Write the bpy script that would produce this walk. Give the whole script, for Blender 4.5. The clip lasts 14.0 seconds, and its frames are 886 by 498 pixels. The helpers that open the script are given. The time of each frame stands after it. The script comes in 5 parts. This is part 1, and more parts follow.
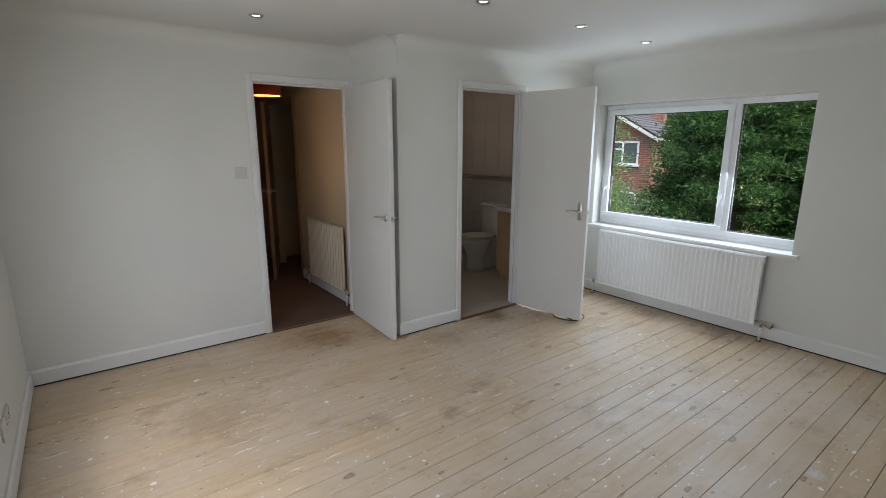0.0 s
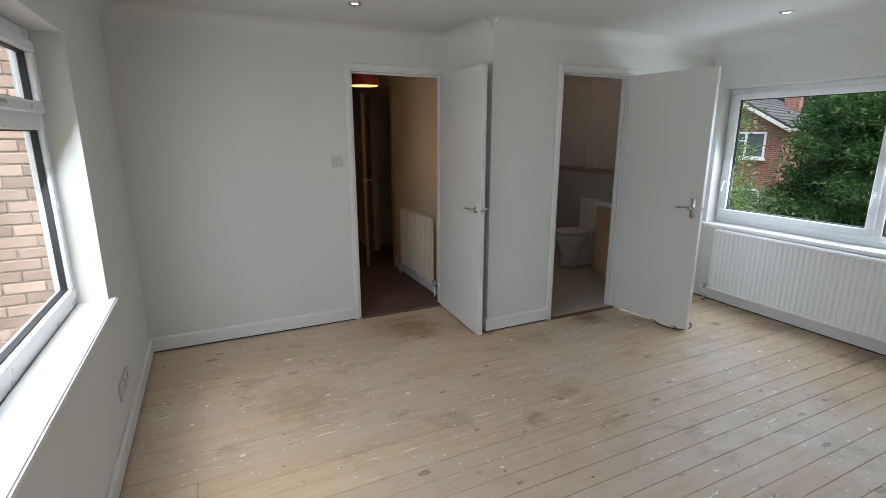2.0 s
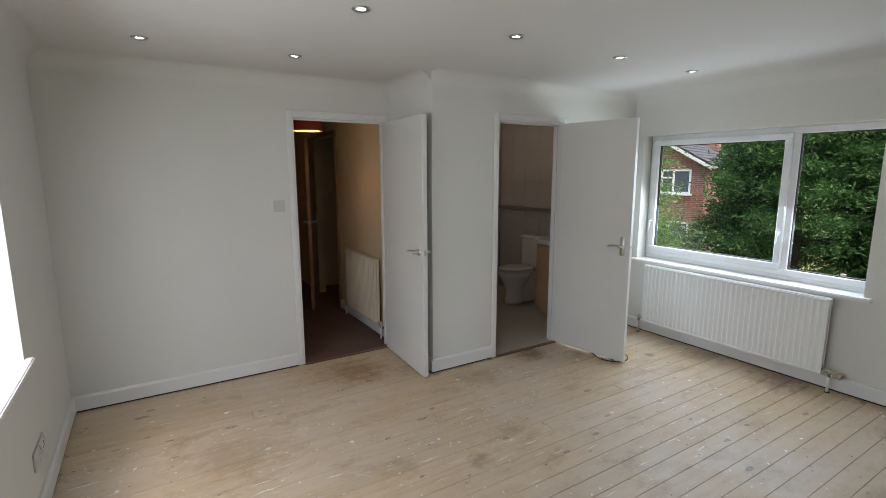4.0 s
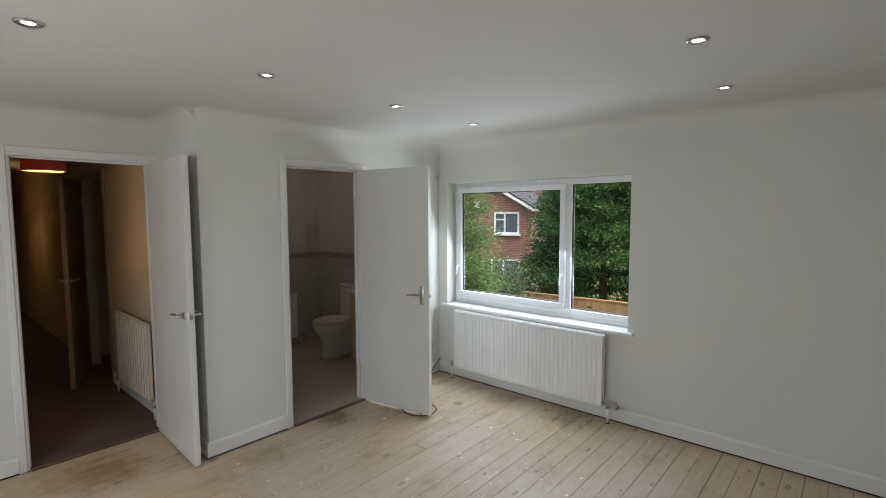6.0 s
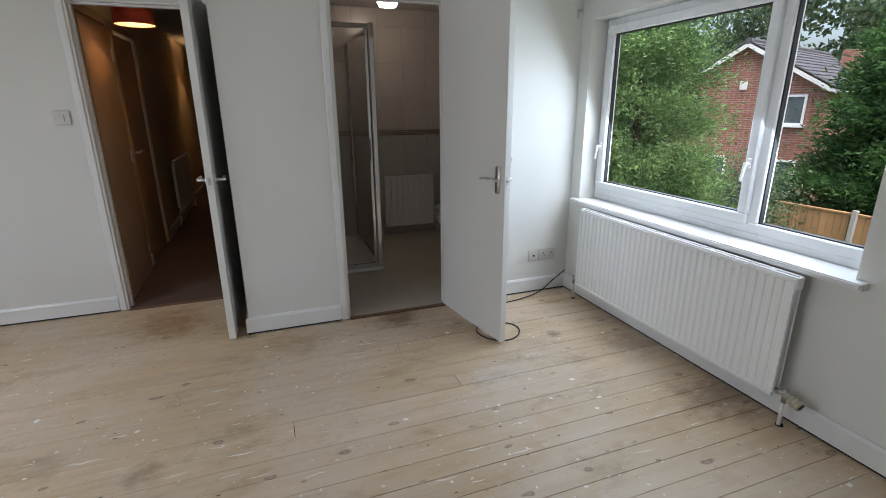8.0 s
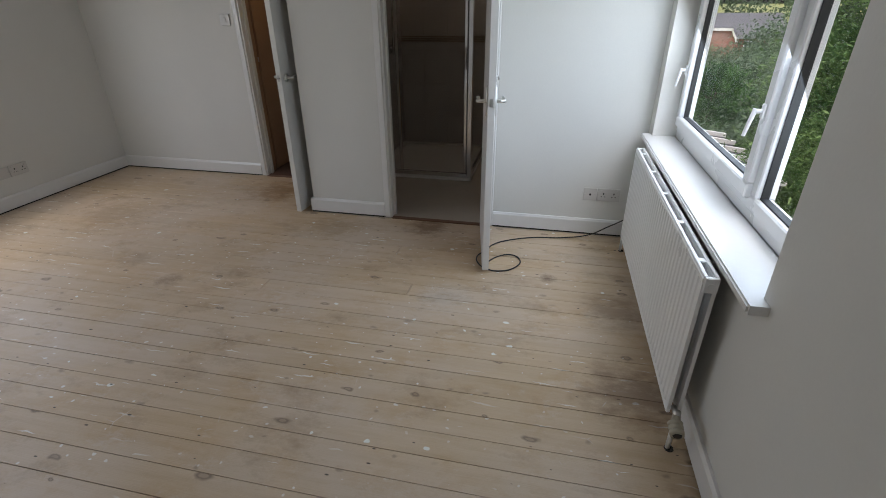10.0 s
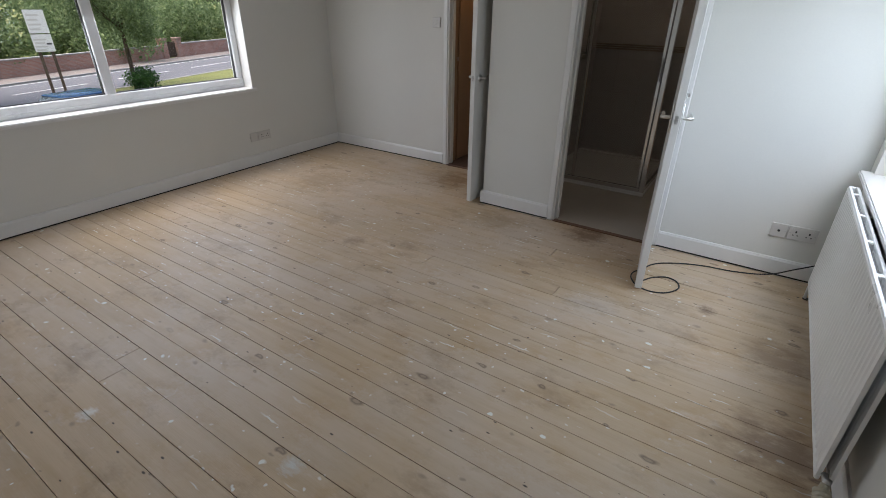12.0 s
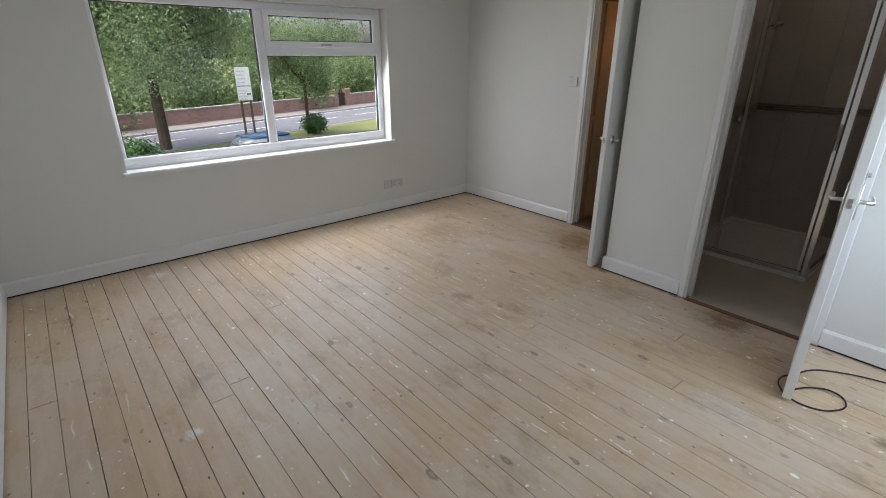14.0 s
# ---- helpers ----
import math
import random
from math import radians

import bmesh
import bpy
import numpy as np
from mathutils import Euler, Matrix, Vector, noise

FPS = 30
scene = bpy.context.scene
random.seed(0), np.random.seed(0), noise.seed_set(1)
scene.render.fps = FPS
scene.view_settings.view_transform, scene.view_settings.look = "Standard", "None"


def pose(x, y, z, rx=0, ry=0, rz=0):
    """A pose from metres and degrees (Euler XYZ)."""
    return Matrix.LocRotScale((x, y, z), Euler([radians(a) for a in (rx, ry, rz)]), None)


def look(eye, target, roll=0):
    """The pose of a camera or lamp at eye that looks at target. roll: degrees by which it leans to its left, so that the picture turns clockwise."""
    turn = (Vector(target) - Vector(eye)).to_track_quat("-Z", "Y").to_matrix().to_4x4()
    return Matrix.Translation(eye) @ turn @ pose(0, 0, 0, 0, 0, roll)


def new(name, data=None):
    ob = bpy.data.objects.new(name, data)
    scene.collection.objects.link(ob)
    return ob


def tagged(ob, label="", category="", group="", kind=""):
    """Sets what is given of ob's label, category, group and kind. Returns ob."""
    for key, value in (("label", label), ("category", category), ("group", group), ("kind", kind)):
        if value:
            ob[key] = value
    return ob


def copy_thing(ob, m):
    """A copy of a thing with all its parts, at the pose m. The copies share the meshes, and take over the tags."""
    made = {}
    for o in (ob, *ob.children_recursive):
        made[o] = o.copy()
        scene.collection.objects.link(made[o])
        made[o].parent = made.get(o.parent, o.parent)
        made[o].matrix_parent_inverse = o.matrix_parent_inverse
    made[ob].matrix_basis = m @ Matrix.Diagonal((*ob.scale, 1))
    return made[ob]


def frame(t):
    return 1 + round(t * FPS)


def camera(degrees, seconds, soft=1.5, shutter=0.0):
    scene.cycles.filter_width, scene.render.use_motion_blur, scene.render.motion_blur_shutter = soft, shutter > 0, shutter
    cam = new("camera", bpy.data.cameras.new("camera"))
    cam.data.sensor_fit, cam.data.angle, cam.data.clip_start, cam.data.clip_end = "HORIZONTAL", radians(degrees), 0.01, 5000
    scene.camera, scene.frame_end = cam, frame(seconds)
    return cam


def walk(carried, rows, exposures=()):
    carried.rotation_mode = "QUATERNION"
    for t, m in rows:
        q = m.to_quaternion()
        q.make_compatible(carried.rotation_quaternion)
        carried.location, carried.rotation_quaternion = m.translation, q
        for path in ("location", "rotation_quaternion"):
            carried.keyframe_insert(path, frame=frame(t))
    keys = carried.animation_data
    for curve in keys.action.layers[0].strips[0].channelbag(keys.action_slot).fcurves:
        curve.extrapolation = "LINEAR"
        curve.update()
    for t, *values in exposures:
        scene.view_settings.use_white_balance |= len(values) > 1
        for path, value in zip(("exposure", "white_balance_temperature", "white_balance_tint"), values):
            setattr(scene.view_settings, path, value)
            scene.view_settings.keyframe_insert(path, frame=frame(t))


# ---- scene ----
cam = camera(85.69, 14.0, 0.9)
PATH = [
    (0, (0.417, -3.136, 1.551), (1.597, -1.581, 1.116), 0.16),
    (0.5, (0.440, -3.112, 1.531), (1.627, -1.569, 1.073), 0.04),
    (1, (0.403, -3.025, 1.476), (1.624, -1.511, 1.009), 0.23),
    (1.5, (0.456, -3.009, 1.513), (1.569, -1.418, 1.030), 0.10),
    (2, (0.512, -3.046, 1.524), (1.356, -1.294, 1.059), 0.01),
    (4.5, (0.556, -3.159, 1.604), (1.772, -1.591, 1.351), 0.01),
    (5, (0.715, -3.215, 1.609), (2.223, -1.926, 1.354), -0.05),
    (5.5, (0.918, -3.214, 1.605), (2.484, -1.998, 1.343), -0.25),
    (6, (1.073, -3.209, 1.637), (2.576, -1.898, 1.483), -0.23),
    (6.5, (1.307, -3.155, 1.618), (2.579, -1.616, 1.727), -0.22),
    (7, (1.664, -3.136, 1.561), (2.640, -1.404, 1.780), -0.42),
    (7.5, (2.110, -3.130, 1.446), (2.901, -1.298, 1.311), -0.45),
    (8, (2.579, -3.008, 1.385), (3.232, -1.209, 0.807), -0.39),
    (10.5, (4.172, -3.226, 1.479), (3.561, -1.567, 0.544), -0.02),
    (11, (4.168, -3.278, 1.531), (3.395, -1.695, 0.584), 0.17),
    (11.5, (4.172, -3.272, 1.528), (3.278, -1.747, 0.593), 0.42),
    (12, (4.149, -3.299, 1.483), (3.170, -1.814, 0.566), 0.66),
    (12.5, (4.156, -3.268, 1.493), (3.000, -1.901, 0.601), 0.30),
    (13, (4.178, -3.245, 1.523), (2.830, -2.018, 0.700), -0.04),
    (13.5, (4.169, -3.228, 1.516), (2.733, -2.070, 0.743), -0.08),
    (14, (4.158, -3.135, 1.536), (2.735, -1.945, 0.788), -0.08),
]
walk(cam, [(t, look(eye, target, roll)) for t, eye, target, roll in PATH],
     [(0.0, 1.45, 6150, 14), (2.0, 1.39, 6080, 12.5), (5.0, 1.50, 6340, 14), (7.0, 1.46, 6280, 13.5), (8.0, 1.46, 6100, 15), (10.3, 0.96, 6280, 17), (12.0, 1.13, 6200, 16.5), (13.0, 1.33, 6200, 15), (14.0, 1.41, 6120, 15)])

# ---- light ----
world = bpy.data.worlds.new("sky")
scene.world = world
world.use_nodes = True
wn = world.node_tree
sky = wn.nodes.new("ShaderNodeTexSky")
sky.sky_type = "NISHITA"
sky.sun_disc = False
sky.sun_elevation = radians(66)
sky.sun_rotation = radians(190)
sky.dust_density = 6.0
sky.ozone_density = 0.6
wn.links.new(sky.outputs[0], wn.nodes["Background"].inputs[0])
wn.nodes["Background"].inputs[1].default_value = 0.15

sun = bpy.data.lights.new("sun", "SUN")
sun.energy, sun.angle, sun.color = 1.5, radians(60), (1.0, 0.96, 0.9)
sun_ob = new("sun", sun)
sun_ob.matrix_world = pose(0, 0, 30, 24, 0, -10)


def window_light(name, x, y0, y1, z0, z1, turn, watts, colour):
    """An added area lamp in a window opening, standing in for incoming sky light."""
    la = bpy.data.lights.new(name, "AREA")
    la.shape, la.size, la.size_y, la.energy, la.color = "RECTANGLE", y1 - y0, z1 - z0, watts, colour
    la.spread = radians(180)
    ob = new(name, la)
    ob.matrix_world = pose(x, (y0 + y1) / 2, (z0 + z1) / 2, 63, 0, turn)
    return ob


window_light("window_light_west", -0.095, -2.60, -0.43, 0.98, 1.86, -90, 10.7, (0.90, 0.965, 1.0))
window_light("window_light_east", 4.785, -1.84, -0.20, 0.84, 1.82, 90, 9.6, (0.78, 0.91, 1.0))


# ---- materials ----
def shader(name):
    m = bpy.data.materials.new(name)
    m.use_nodes = True
    return m, m.node_tree, m.node_tree.nodes["Principled BSDF"]


def node(nt, kind, **values):
    n = nt.nodes.new(kind)
    for key, value in values.items():
        n.inputs[key.replace("_", " ")].default_value = value
    return n


def coords(nt, scale=(1, 1, 1)):
    tc = nt.nodes.new("ShaderNodeTexCoord")
    mp = nt.nodes.new("ShaderNodeMapping")
    mp.inputs["Scale"].default_value = scale
    nt.links.new(tc.outputs["Object"], mp.inputs["Vector"])
    return mp.outputs["Vector"]


def ramp(nt, fac, stops):
    r = nt.nodes.new("ShaderNodeValToRGB")
    while len(r.color_ramp.elements) < len(stops):
        r.color_ramp.elements.new(0.5)
    for e, (p, c) in zip(r.color_ramp.elements, stops):
        e.position, e.color = p, (*c, 1) if len(c) == 3 else c
    nt.links.new(fac, r.inputs[0])
    return r.outputs[0]


def mix(nt, fac, a, b, mode="MIX"):
    m = nt.nodes.new("ShaderNodeMix")
    m.data_type, m.blend_type = "RGBA", mode
    for sock, v in ((m.inputs[0], fac), (m.inputs[6], a), (m.inputs[7], b)):
        if isinstance(v, (int, float)):
            sock.default_value = v
        elif isinstance(v, tuple):
            sock.default_value = (*v, 1)
        else:
            nt.links.new(v, sock)
    return m.outputs[2]


def bump(nt, bsdf, height, strength, distance=0.002):
    b = nt.nodes.new("ShaderNodeBump")
    b.inputs["Strength"].default_value, b.inputs["Distance"].default_value = strength, distance
    nt.links.new(height, b.inputs["Height"])
    nt.links.new(b.outputs[0], bsdf.inputs["Normal"])


def noise_out(nt, vec, scale, detail=4, rough=0.6):
    n = node(nt, "ShaderNodeTexNoise", Scale=scale, Detail=detail, Roughness=rough)
    nt.links.new(vec, n.inputs["Vector"])
    return n.outputs[0]


def scaled(col, k):
    return tuple(min(1, c * k) for c in col)


def surface(name, col, rough=0.5, var=0.06, scale=3.0, fine=60.0, relief=0.15, metal=0.0, spec=0.5, random_tint=0.0):
    """A surface with broad stains and fine grain."""
    m, nt, b = shader(name)
    v = coords(nt)
    broad, grain = noise_out(nt, v, scale, 5), noise_out(nt, v, fine, 3)
    c = ramp(nt, broad, [(0.3, scaled(col, 1 - var)), (0.7, scaled(col, 1 + var))])
    c = mix(nt, var, c, ramp(nt, grain, [(0.35, scaled(col, 0.7)), (0.65, scaled(col, 1.2))]))
    if random_tint:
        oi = nt.nodes.new("ShaderNodeObjectInfo")
        c = mix(nt, 1.0, c, ramp(nt, oi.outputs["Random"], [(0, (1 - random_tint,) * 3), (1, (1 + random_tint,) * 3)]), "MULTIPLY")
    nt.links.new(c, b.inputs["Base Color"])
    nt.links.new(ramp(nt, broad, [(0.3, (rough * 0.9,) * 3), (0.7, (min(1, rough * 1.1),) * 3)]), b.inputs["Roughness"])
    b.inputs["Metallic"].default_value = metal
    b.inputs["Specular IOR Level"].default_value = spec
    if relief:
        bump(nt, b, grain, relief)
    return m


M_WALL = surface("white_emulsion", (0.66, 0.65, 0.61), 0.75, 0.03, 1.3, 90, 0.25)
M_CEIL = surface("ceiling_emulsion", (0.65, 0.635, 0.61), 0.85, 0.025, 1.0, 70, 0.2)
M_GLOSS = surface("white_gloss_paint", (0.71, 0.70, 0.68), 0.32, 0.03, 2.0, 40, 0.06)
M_DOOR = surface("door_paint", (0.66, 0.645, 0.61), 0.35, 0.03, 1.5, 50, 0.05)
M_UPVC = surface("white_upvc", (0.77, 0.78, 0.79), 0.28, 0.015, 2.0, 30, 0.0)
M_RAD = surface("radiator_enamel", (0.80, 0.80, 0.79), 0.3, 0.02, 2.0, 40, 0.03)
M_RUBBER = surface("black_gasket", (0.02, 0.02, 0.022), 0.6, 0.1)
# tan tint puts the hall lamp's warm light into the radiator's colour
M_WARMRAD = surface("lamplit_tan_enamel", (0.58, 0.50, 0.38), 0.4, 0.05, 2.0, 40, 0.05)
M_CHROME = surface("chrome", (0.72, 0.72, 0.73), 0.16, 0.04, 8, 80, 0.0, metal=1.0)
M_STEEL = surface("satin_steel", (0.5, 0.49, 0.47), 0.35, 0.08, 8, 80, 0.02, metal=1.0)
M_SATIN = surface("satin_lever", (0.66, 0.65, 0.62), 0.36, 0.05, 8, 80, 0.02, metal=1.0)
M_HEAD = surface("grubby_cream_plastic", (0.40, 0.36, 0.27), 0.5, 0.15, 20, 90, 0.2)
M_PLASTIC = surface("white_plastic", (0.56, 0.54, 0.51), 0.35, 0.02, 3, 30, 0.0)
M_GREY = surface("grey_plastic", (0.55, 0.54, 0.5), 0.4, 0.05, 3, 30, 0.0)
M_BLACK = surface("black_plastic", (0.015, 0.015, 0.016), 0.45, 0.1)
M_CARPET = surface("brown_carpet", (0.13, 0.085, 0.07), 0.95, 0.2, 2.5, 220, 0.9, spec=0.1)
M_VINYL = surface("beige_vinyl", (0.42, 0.38, 0.32), 0.4, 0.08, 4, 120, 0.1)
M_HALL = surface("cream_emulsion", (0.52, 0.42, 0.28), 0.8, 0.04, 1.3, 90, 0.2)
# blue-grey colour puts daylight into the hall's end wall
M_HALLEND = surface("daylit_grey_emulsion", (0.42, 0.43, 0.47), 0.8, 0.04, 1.3, 90, 0.2)
M_HALLDOOR = surface("tan_door_varnish", (0.32, 0.20, 0.12), 0.5, 0.05, 1.3, 60, 0.05)
M_CERAMIC = surface("white_ceramic", (0.74, 0.73, 0.70), 0.12, 0.015, 3, 20, 0.0)
M_TILE = surface("cream_wall_tile", (0.52, 0.485, 0.45), 0.22, 0.05, 3, 30, 0.02, random_tint=0.03)
M_TILE_LOW = surface("grey_cream_wall_tile", (0.47, 0.455, 0.44), 0.22, 0.05, 3, 30, 0.02, random_tint=0.03)
M_BORDER = surface("taupe_border_tile", (0.30, 0.25, 0.20), 0.3, 0.1, 20, 60, 0.05)
M_GROUT = surface("grout", (0.48, 0.45, 0.40), 0.8, 0.06, 5, 90, 0.2)
M_BEECH = surface("beech_laminate", (0.50, 0.34, 0.20), 0.4, 0.08, 4, 60, 0.05)
M_THRESH = surface("dark_wood_strip", (0.16, 0.08, 0.045), 0.45, 0.2, 8, 90, 0.1)
# dark subfloor; also colours the strips that paint shade under the skirtings
M_VOID = surface("subfloor_and_gap_shade", (0.035, 0.03, 0.026), 0.95, 0.2)
M_GRASS = surface("mown_grass", (0.19, 0.20, 0.075), 0.9, 0.35, 0.4, 6, 0.8, spec=0.1)
M_ASPHALT = surface("asphalt", (0.15, 0.15, 0.16), 0.85, 0.12, 0.3, 12, 0.4, spec=0.2)
M_PAVE = surface("pavement", (0.22, 0.19, 0.17), 0.85, 0.12, 0.5, 9, 0.3, spec=0.2)
M_LINE = surface("road_paint", (0.65, 0.65, 0.62), 0.7, 0.1, 2, 20, 0.1)
M_STONE = surface("kerb_stone", (0.30, 0.29, 0.27), 0.8, 0.12, 2, 20, 0.3)
M_ROOF = surface("grey_roof_tile", (0.075, 0.073, 0.08), 0.75, 0.18, 1.2, 14, 0.3)
M_BARK = surface("bark", (0.10, 0.075, 0.055), 0.95, 0.35, 4, 25, 1.0, spec=0.1)
M_FENCE = surface("orange_brown_fence_board", (0.315, 0.18, 0.083), 0.75, 0.2, 3, 40, 0.3, random_tint=0.2)
M_CARPAINT = surface("blue_car_paint", (0.02, 0.055, 0.12), 0.2, 0.03, 2, 20, 0.0)
M_TYRE = surface("tyre_rubber", (0.02, 0.02, 0.02), 0.8, 0.1)
M_BRICK_SINGLE = surface("buff_pink_brick", (0.45, 0.35, 0.29), 0.85, 0.16, 9, 90, 0.6, random_tint=0.28)
M_MORTAR = surface("mortar", (0.45, 0.41, 0.36), 0.9, 0.1, 6, 90, 0.4)
M_SIGN = surface("white_sign_panel", (0.72, 0.72, 0.70), 0.5, 0.03)


def glass_mat(name, tint=(1, 1, 1), rough=0.0):
    m, nt, b = shader(name)
    nt.nodes.remove(b)
    tr, gl, mx = nt.nodes.new("ShaderNodeBsdfTransparent"), nt.nodes.new("ShaderNodeBsdfGlossy"), nt.nodes.new("ShaderNodeMixShader")
    tr.inputs[0].default_value = (*tint, 1)
    gl.inputs["Roughness"].default_value = rough
    fr = node(nt, "ShaderNodeLayerWeight", Blend=0.5)
    amount = ramp(nt, fr.outputs["Facing"], [(0.0, (0.004,) * 3), (0.6, (0.009,) * 3), (0.85, (0.08,) * 3), (1.0, (0.6,) * 3)])
    nt.links.new(amount, mx.inputs[0])
    nt.links.new(tr.outputs[0], mx.inputs[1])
    nt.links.new(gl.outputs[0], mx.inputs[2])
    nt.links.new(mx.outputs[0], nt.nodes["Material Output"].inputs[0])
    return m


M_GLASS = glass_mat("window_glass", (0.93, 0.95, 0.94))
M_SHOWER_GLASS = glass_mat("shower_glass", (0.88, 0.88, 0.87), 0.05)


def lamp_mat(name, col, power):
    m, nt, b = shader(name)
    b.inputs["Base Color"].default_value = (*scaled(col, 0.8), 1)
    b.inputs["Emission Color"].default_value = (*col, 1)
    b.inputs["Emission Strength"].default_value = power
    return m


M_LED = lamp_mat("led_lens", (1.0, 0.96, 0.90), 6.0)
M_BULB = lamp_mat("warm_bulb", (1.0, 0.62, 0.28), 45.0)
M_BATHLAMP = lamp_mat("bath_lamp_glass", (1.0, 0.80, 0.60), 6.0)


def shade_mat():
    m, nt, b = shader("red_fabric_shade")
    v = coords(nt, (40, 40, 200))
    c = ramp(nt, noise_out(nt, v, 3), [(0.3, (0.30, 0.03, 0.02)), (0.7, (0.42, 0.06, 0.03))])
    nt.links.new(c, b.inputs["Base Color"])
    b.inputs["Roughness"].default_value = 0.9
    tl, mx = nt.nodes.new("ShaderNodeBsdfTranslucent"), node(nt, "ShaderNodeMixShader", Fac=0.15)
    tl.inputs[0].default_value = (0.5, 0.10, 0.04, 1)
    nt.links.new(b.outputs[0], mx.inputs[1])
    nt.links.new(tl.outputs[0], mx.inputs[2])
    nt.links.new(mx.outputs[0], nt.nodes["Material Output"].inputs[0])
    return m


M_SHADE = shade_mat()


def board_mat():
    """Old sanded pine floor boards: grain, knots, grey wear, white paint flecks and drips."""
    m, nt, b = shader("old_pine_boards")
    geo = nt.nodes.new("ShaderNodeNewGeometry")
    oi = nt.nodes.new("ShaderNodeObjectInfo")
    shift = nt.nodes.new("ShaderNodeVectorMath")
    shift.operation = "MULTIPLY_ADD"
    shift.inputs[1].default_value = (1, 1, 1)
    comb = nt.nodes.new("ShaderNodeCombineXYZ")
    mul = nt.nodes.new("ShaderNodeMath")
    mul.operation, mul.inputs[1].default_value = "MULTIPLY", 37.0
    nt.links.new(oi.outputs["Random"], mul.inputs[0])
    nt.links.new(mul.outputs[0], comb.inputs[0])
    nt.links.new(mul.outputs[0], comb.inputs[2])
    nt.links.new(geo.outputs["Position"], shift.inputs[0])
    nt.links.new(comb.outputs[0], shift.inputs[2])
    own, place = shift.outputs[0], geo.outputs["Position"]

    def stretched(vec, sx, sy, sz=1):
        mp = nt.nodes.new("ShaderNodeMapping")
        mp.inputs["Scale"].default_value = (sx, sy, sz)
        nt.links.new(vec, mp.inputs["Vector"])
        return mp.outputs[0]

    grain = noise_out(nt, stretched(own, 0.9, 10), 2.2, 5, 0.55)
    fine = noise_out(nt, stretched(own, 4, 150), 2.0, 3)
    c = ramp(nt, grain, [(0.25, (0.475, 0.35, 0.215)), (0.5, (0.54, 0.41, 0.27)), (0.75, (0.575, 0.45, 0.31))])
    c = mix(nt, 0.07, c, ramp(nt, fine, [(0.35, (0.28, 0.19, 0.125)), (0.65, (0.58, 0.48, 0.38))]))
    # board to board tone
    c = mix(nt, 1.0, c, ramp(nt, oi.outputs["Random"], [(0, (0.94, 0.93, 0.91)), (0.5, (1, 1, 1)), (1, (1.04, 1.02, 0.99))]), "MULTIPLY")
    # pale grey wear in broad patches
    wear = noise_out(nt, stretched(place, 0.9, 1.4), 1.1, 5, 0.6)
    c = mix(nt, ramp(nt, wear, [(0.42, (0, 0, 0)), (0.62, (0.5, 0.5, 0.5))]), c, (0.585, 0.50, 0.42))
    # amber mottling left in the wood, and a thin pale haze of rubbed paint
    amber = noise_out(nt, stretched(place, 1.0, 1.5), 4.2, 6, 0.68)
    c = mix(nt, ramp(nt, amber, [(0.50, (0, 0, 0)), (0.68, (0.42, 0.42, 0.42))]), c, (0.43, 0.275, 0.13))
    haze = noise_out(nt, stretched(place, 1.6, 2.4), 2.6, 7, 0.72)
    c = mix(nt, ramp(nt, haze, [(0.58, (0, 0, 0)), (0.74, (0.45, 0.45, 0.45))]), c, (0.66, 0.62, 0.57))
    # warm dirty stains
    dirt = noise_out(nt, stretched(place, 1.4, 2.2), 1.7, 6, 0.7)
    c = mix(nt, ramp(nt, dirt, [(0.54, (0, 0, 0)), (0.72, (0.65, 0.65, 0.65))]), c, (0.27, 0.185, 0.11))

    def spots(vec, scale, lo, hi, rand_cut, core=1.0):
        vo = node(nt, "ShaderNodeTexVoronoi", Scale=scale, Randomness=1.0)
        vo.voronoi_dimensions = "2D"
        nt.links.new(vec, vo.inputs["Vector"])
        sep = nt.nodes.new("ShaderNodeSeparateColor")
        nt.links.new(vo.outputs["Color"], sep.inputs[0])
        pick = ramp(nt, sep.outputs[0], [(rand_cut, (0, 0, 0)), (rand_cut + 0.02, (1, 1, 1))])
        size = nt.nodes.new("ShaderNodeMapRange")
        size.inputs["To Min"].default_value, size.inputs["To Max"].default_value = 0.45, 1.5
        nt.links.new(sep.outputs[1], size.inputs["Value"])
        away = nt.nodes.new("ShaderNodeMath")
        away.operation = "DIVIDE"
        nt.links.new(vo.outputs["Distance"], away.inputs[0])
        nt.links.new(size.outputs[0], away.inputs[1])
        near = ramp(nt, away.outputs[0], [(0.0, (core,) * 3), (lo * 0.55, (core,) * 3), (lo * 0.8, (1, 1, 1)), (lo, (1, 1, 1)), (hi, (0, 0, 0))])
        return mix(nt, 1.0, pick, near, "MULTIPLY")

    wob = nt.nodes.new("ShaderNodeVectorMath")
    wob.operation = "MULTIPLY_ADD"
    wn2 = node(nt, "ShaderNodeTexNoise", Scale=18.0, Detail=2.0)
    nt.links.new(own, wn2.inputs["Vector"])
    nt.links.new(wn2.outputs["Color"], wob.inputs[0])
    wob.inputs[1].default_value = (0.05, 0.03, 0)
    nt.links.new(own, wob.inputs[2])
    # knots
    c = mix(nt, 0.72, c, mix(nt, spots(stretched(wob.outputs[0], 2.0, 4.2, 0), 1.7, 0.055, 0.095, 0.80, 0.6), c, (0.15, 0.105, 0.075)))
    c = mix(nt, 0.6, c, mix(nt, spots(stretched(wob.outputs[0], 2.6, 4.6, 0), 2.3, 0.03, 0.10, 0.84), c, (0.24, 0.185, 0.14)))
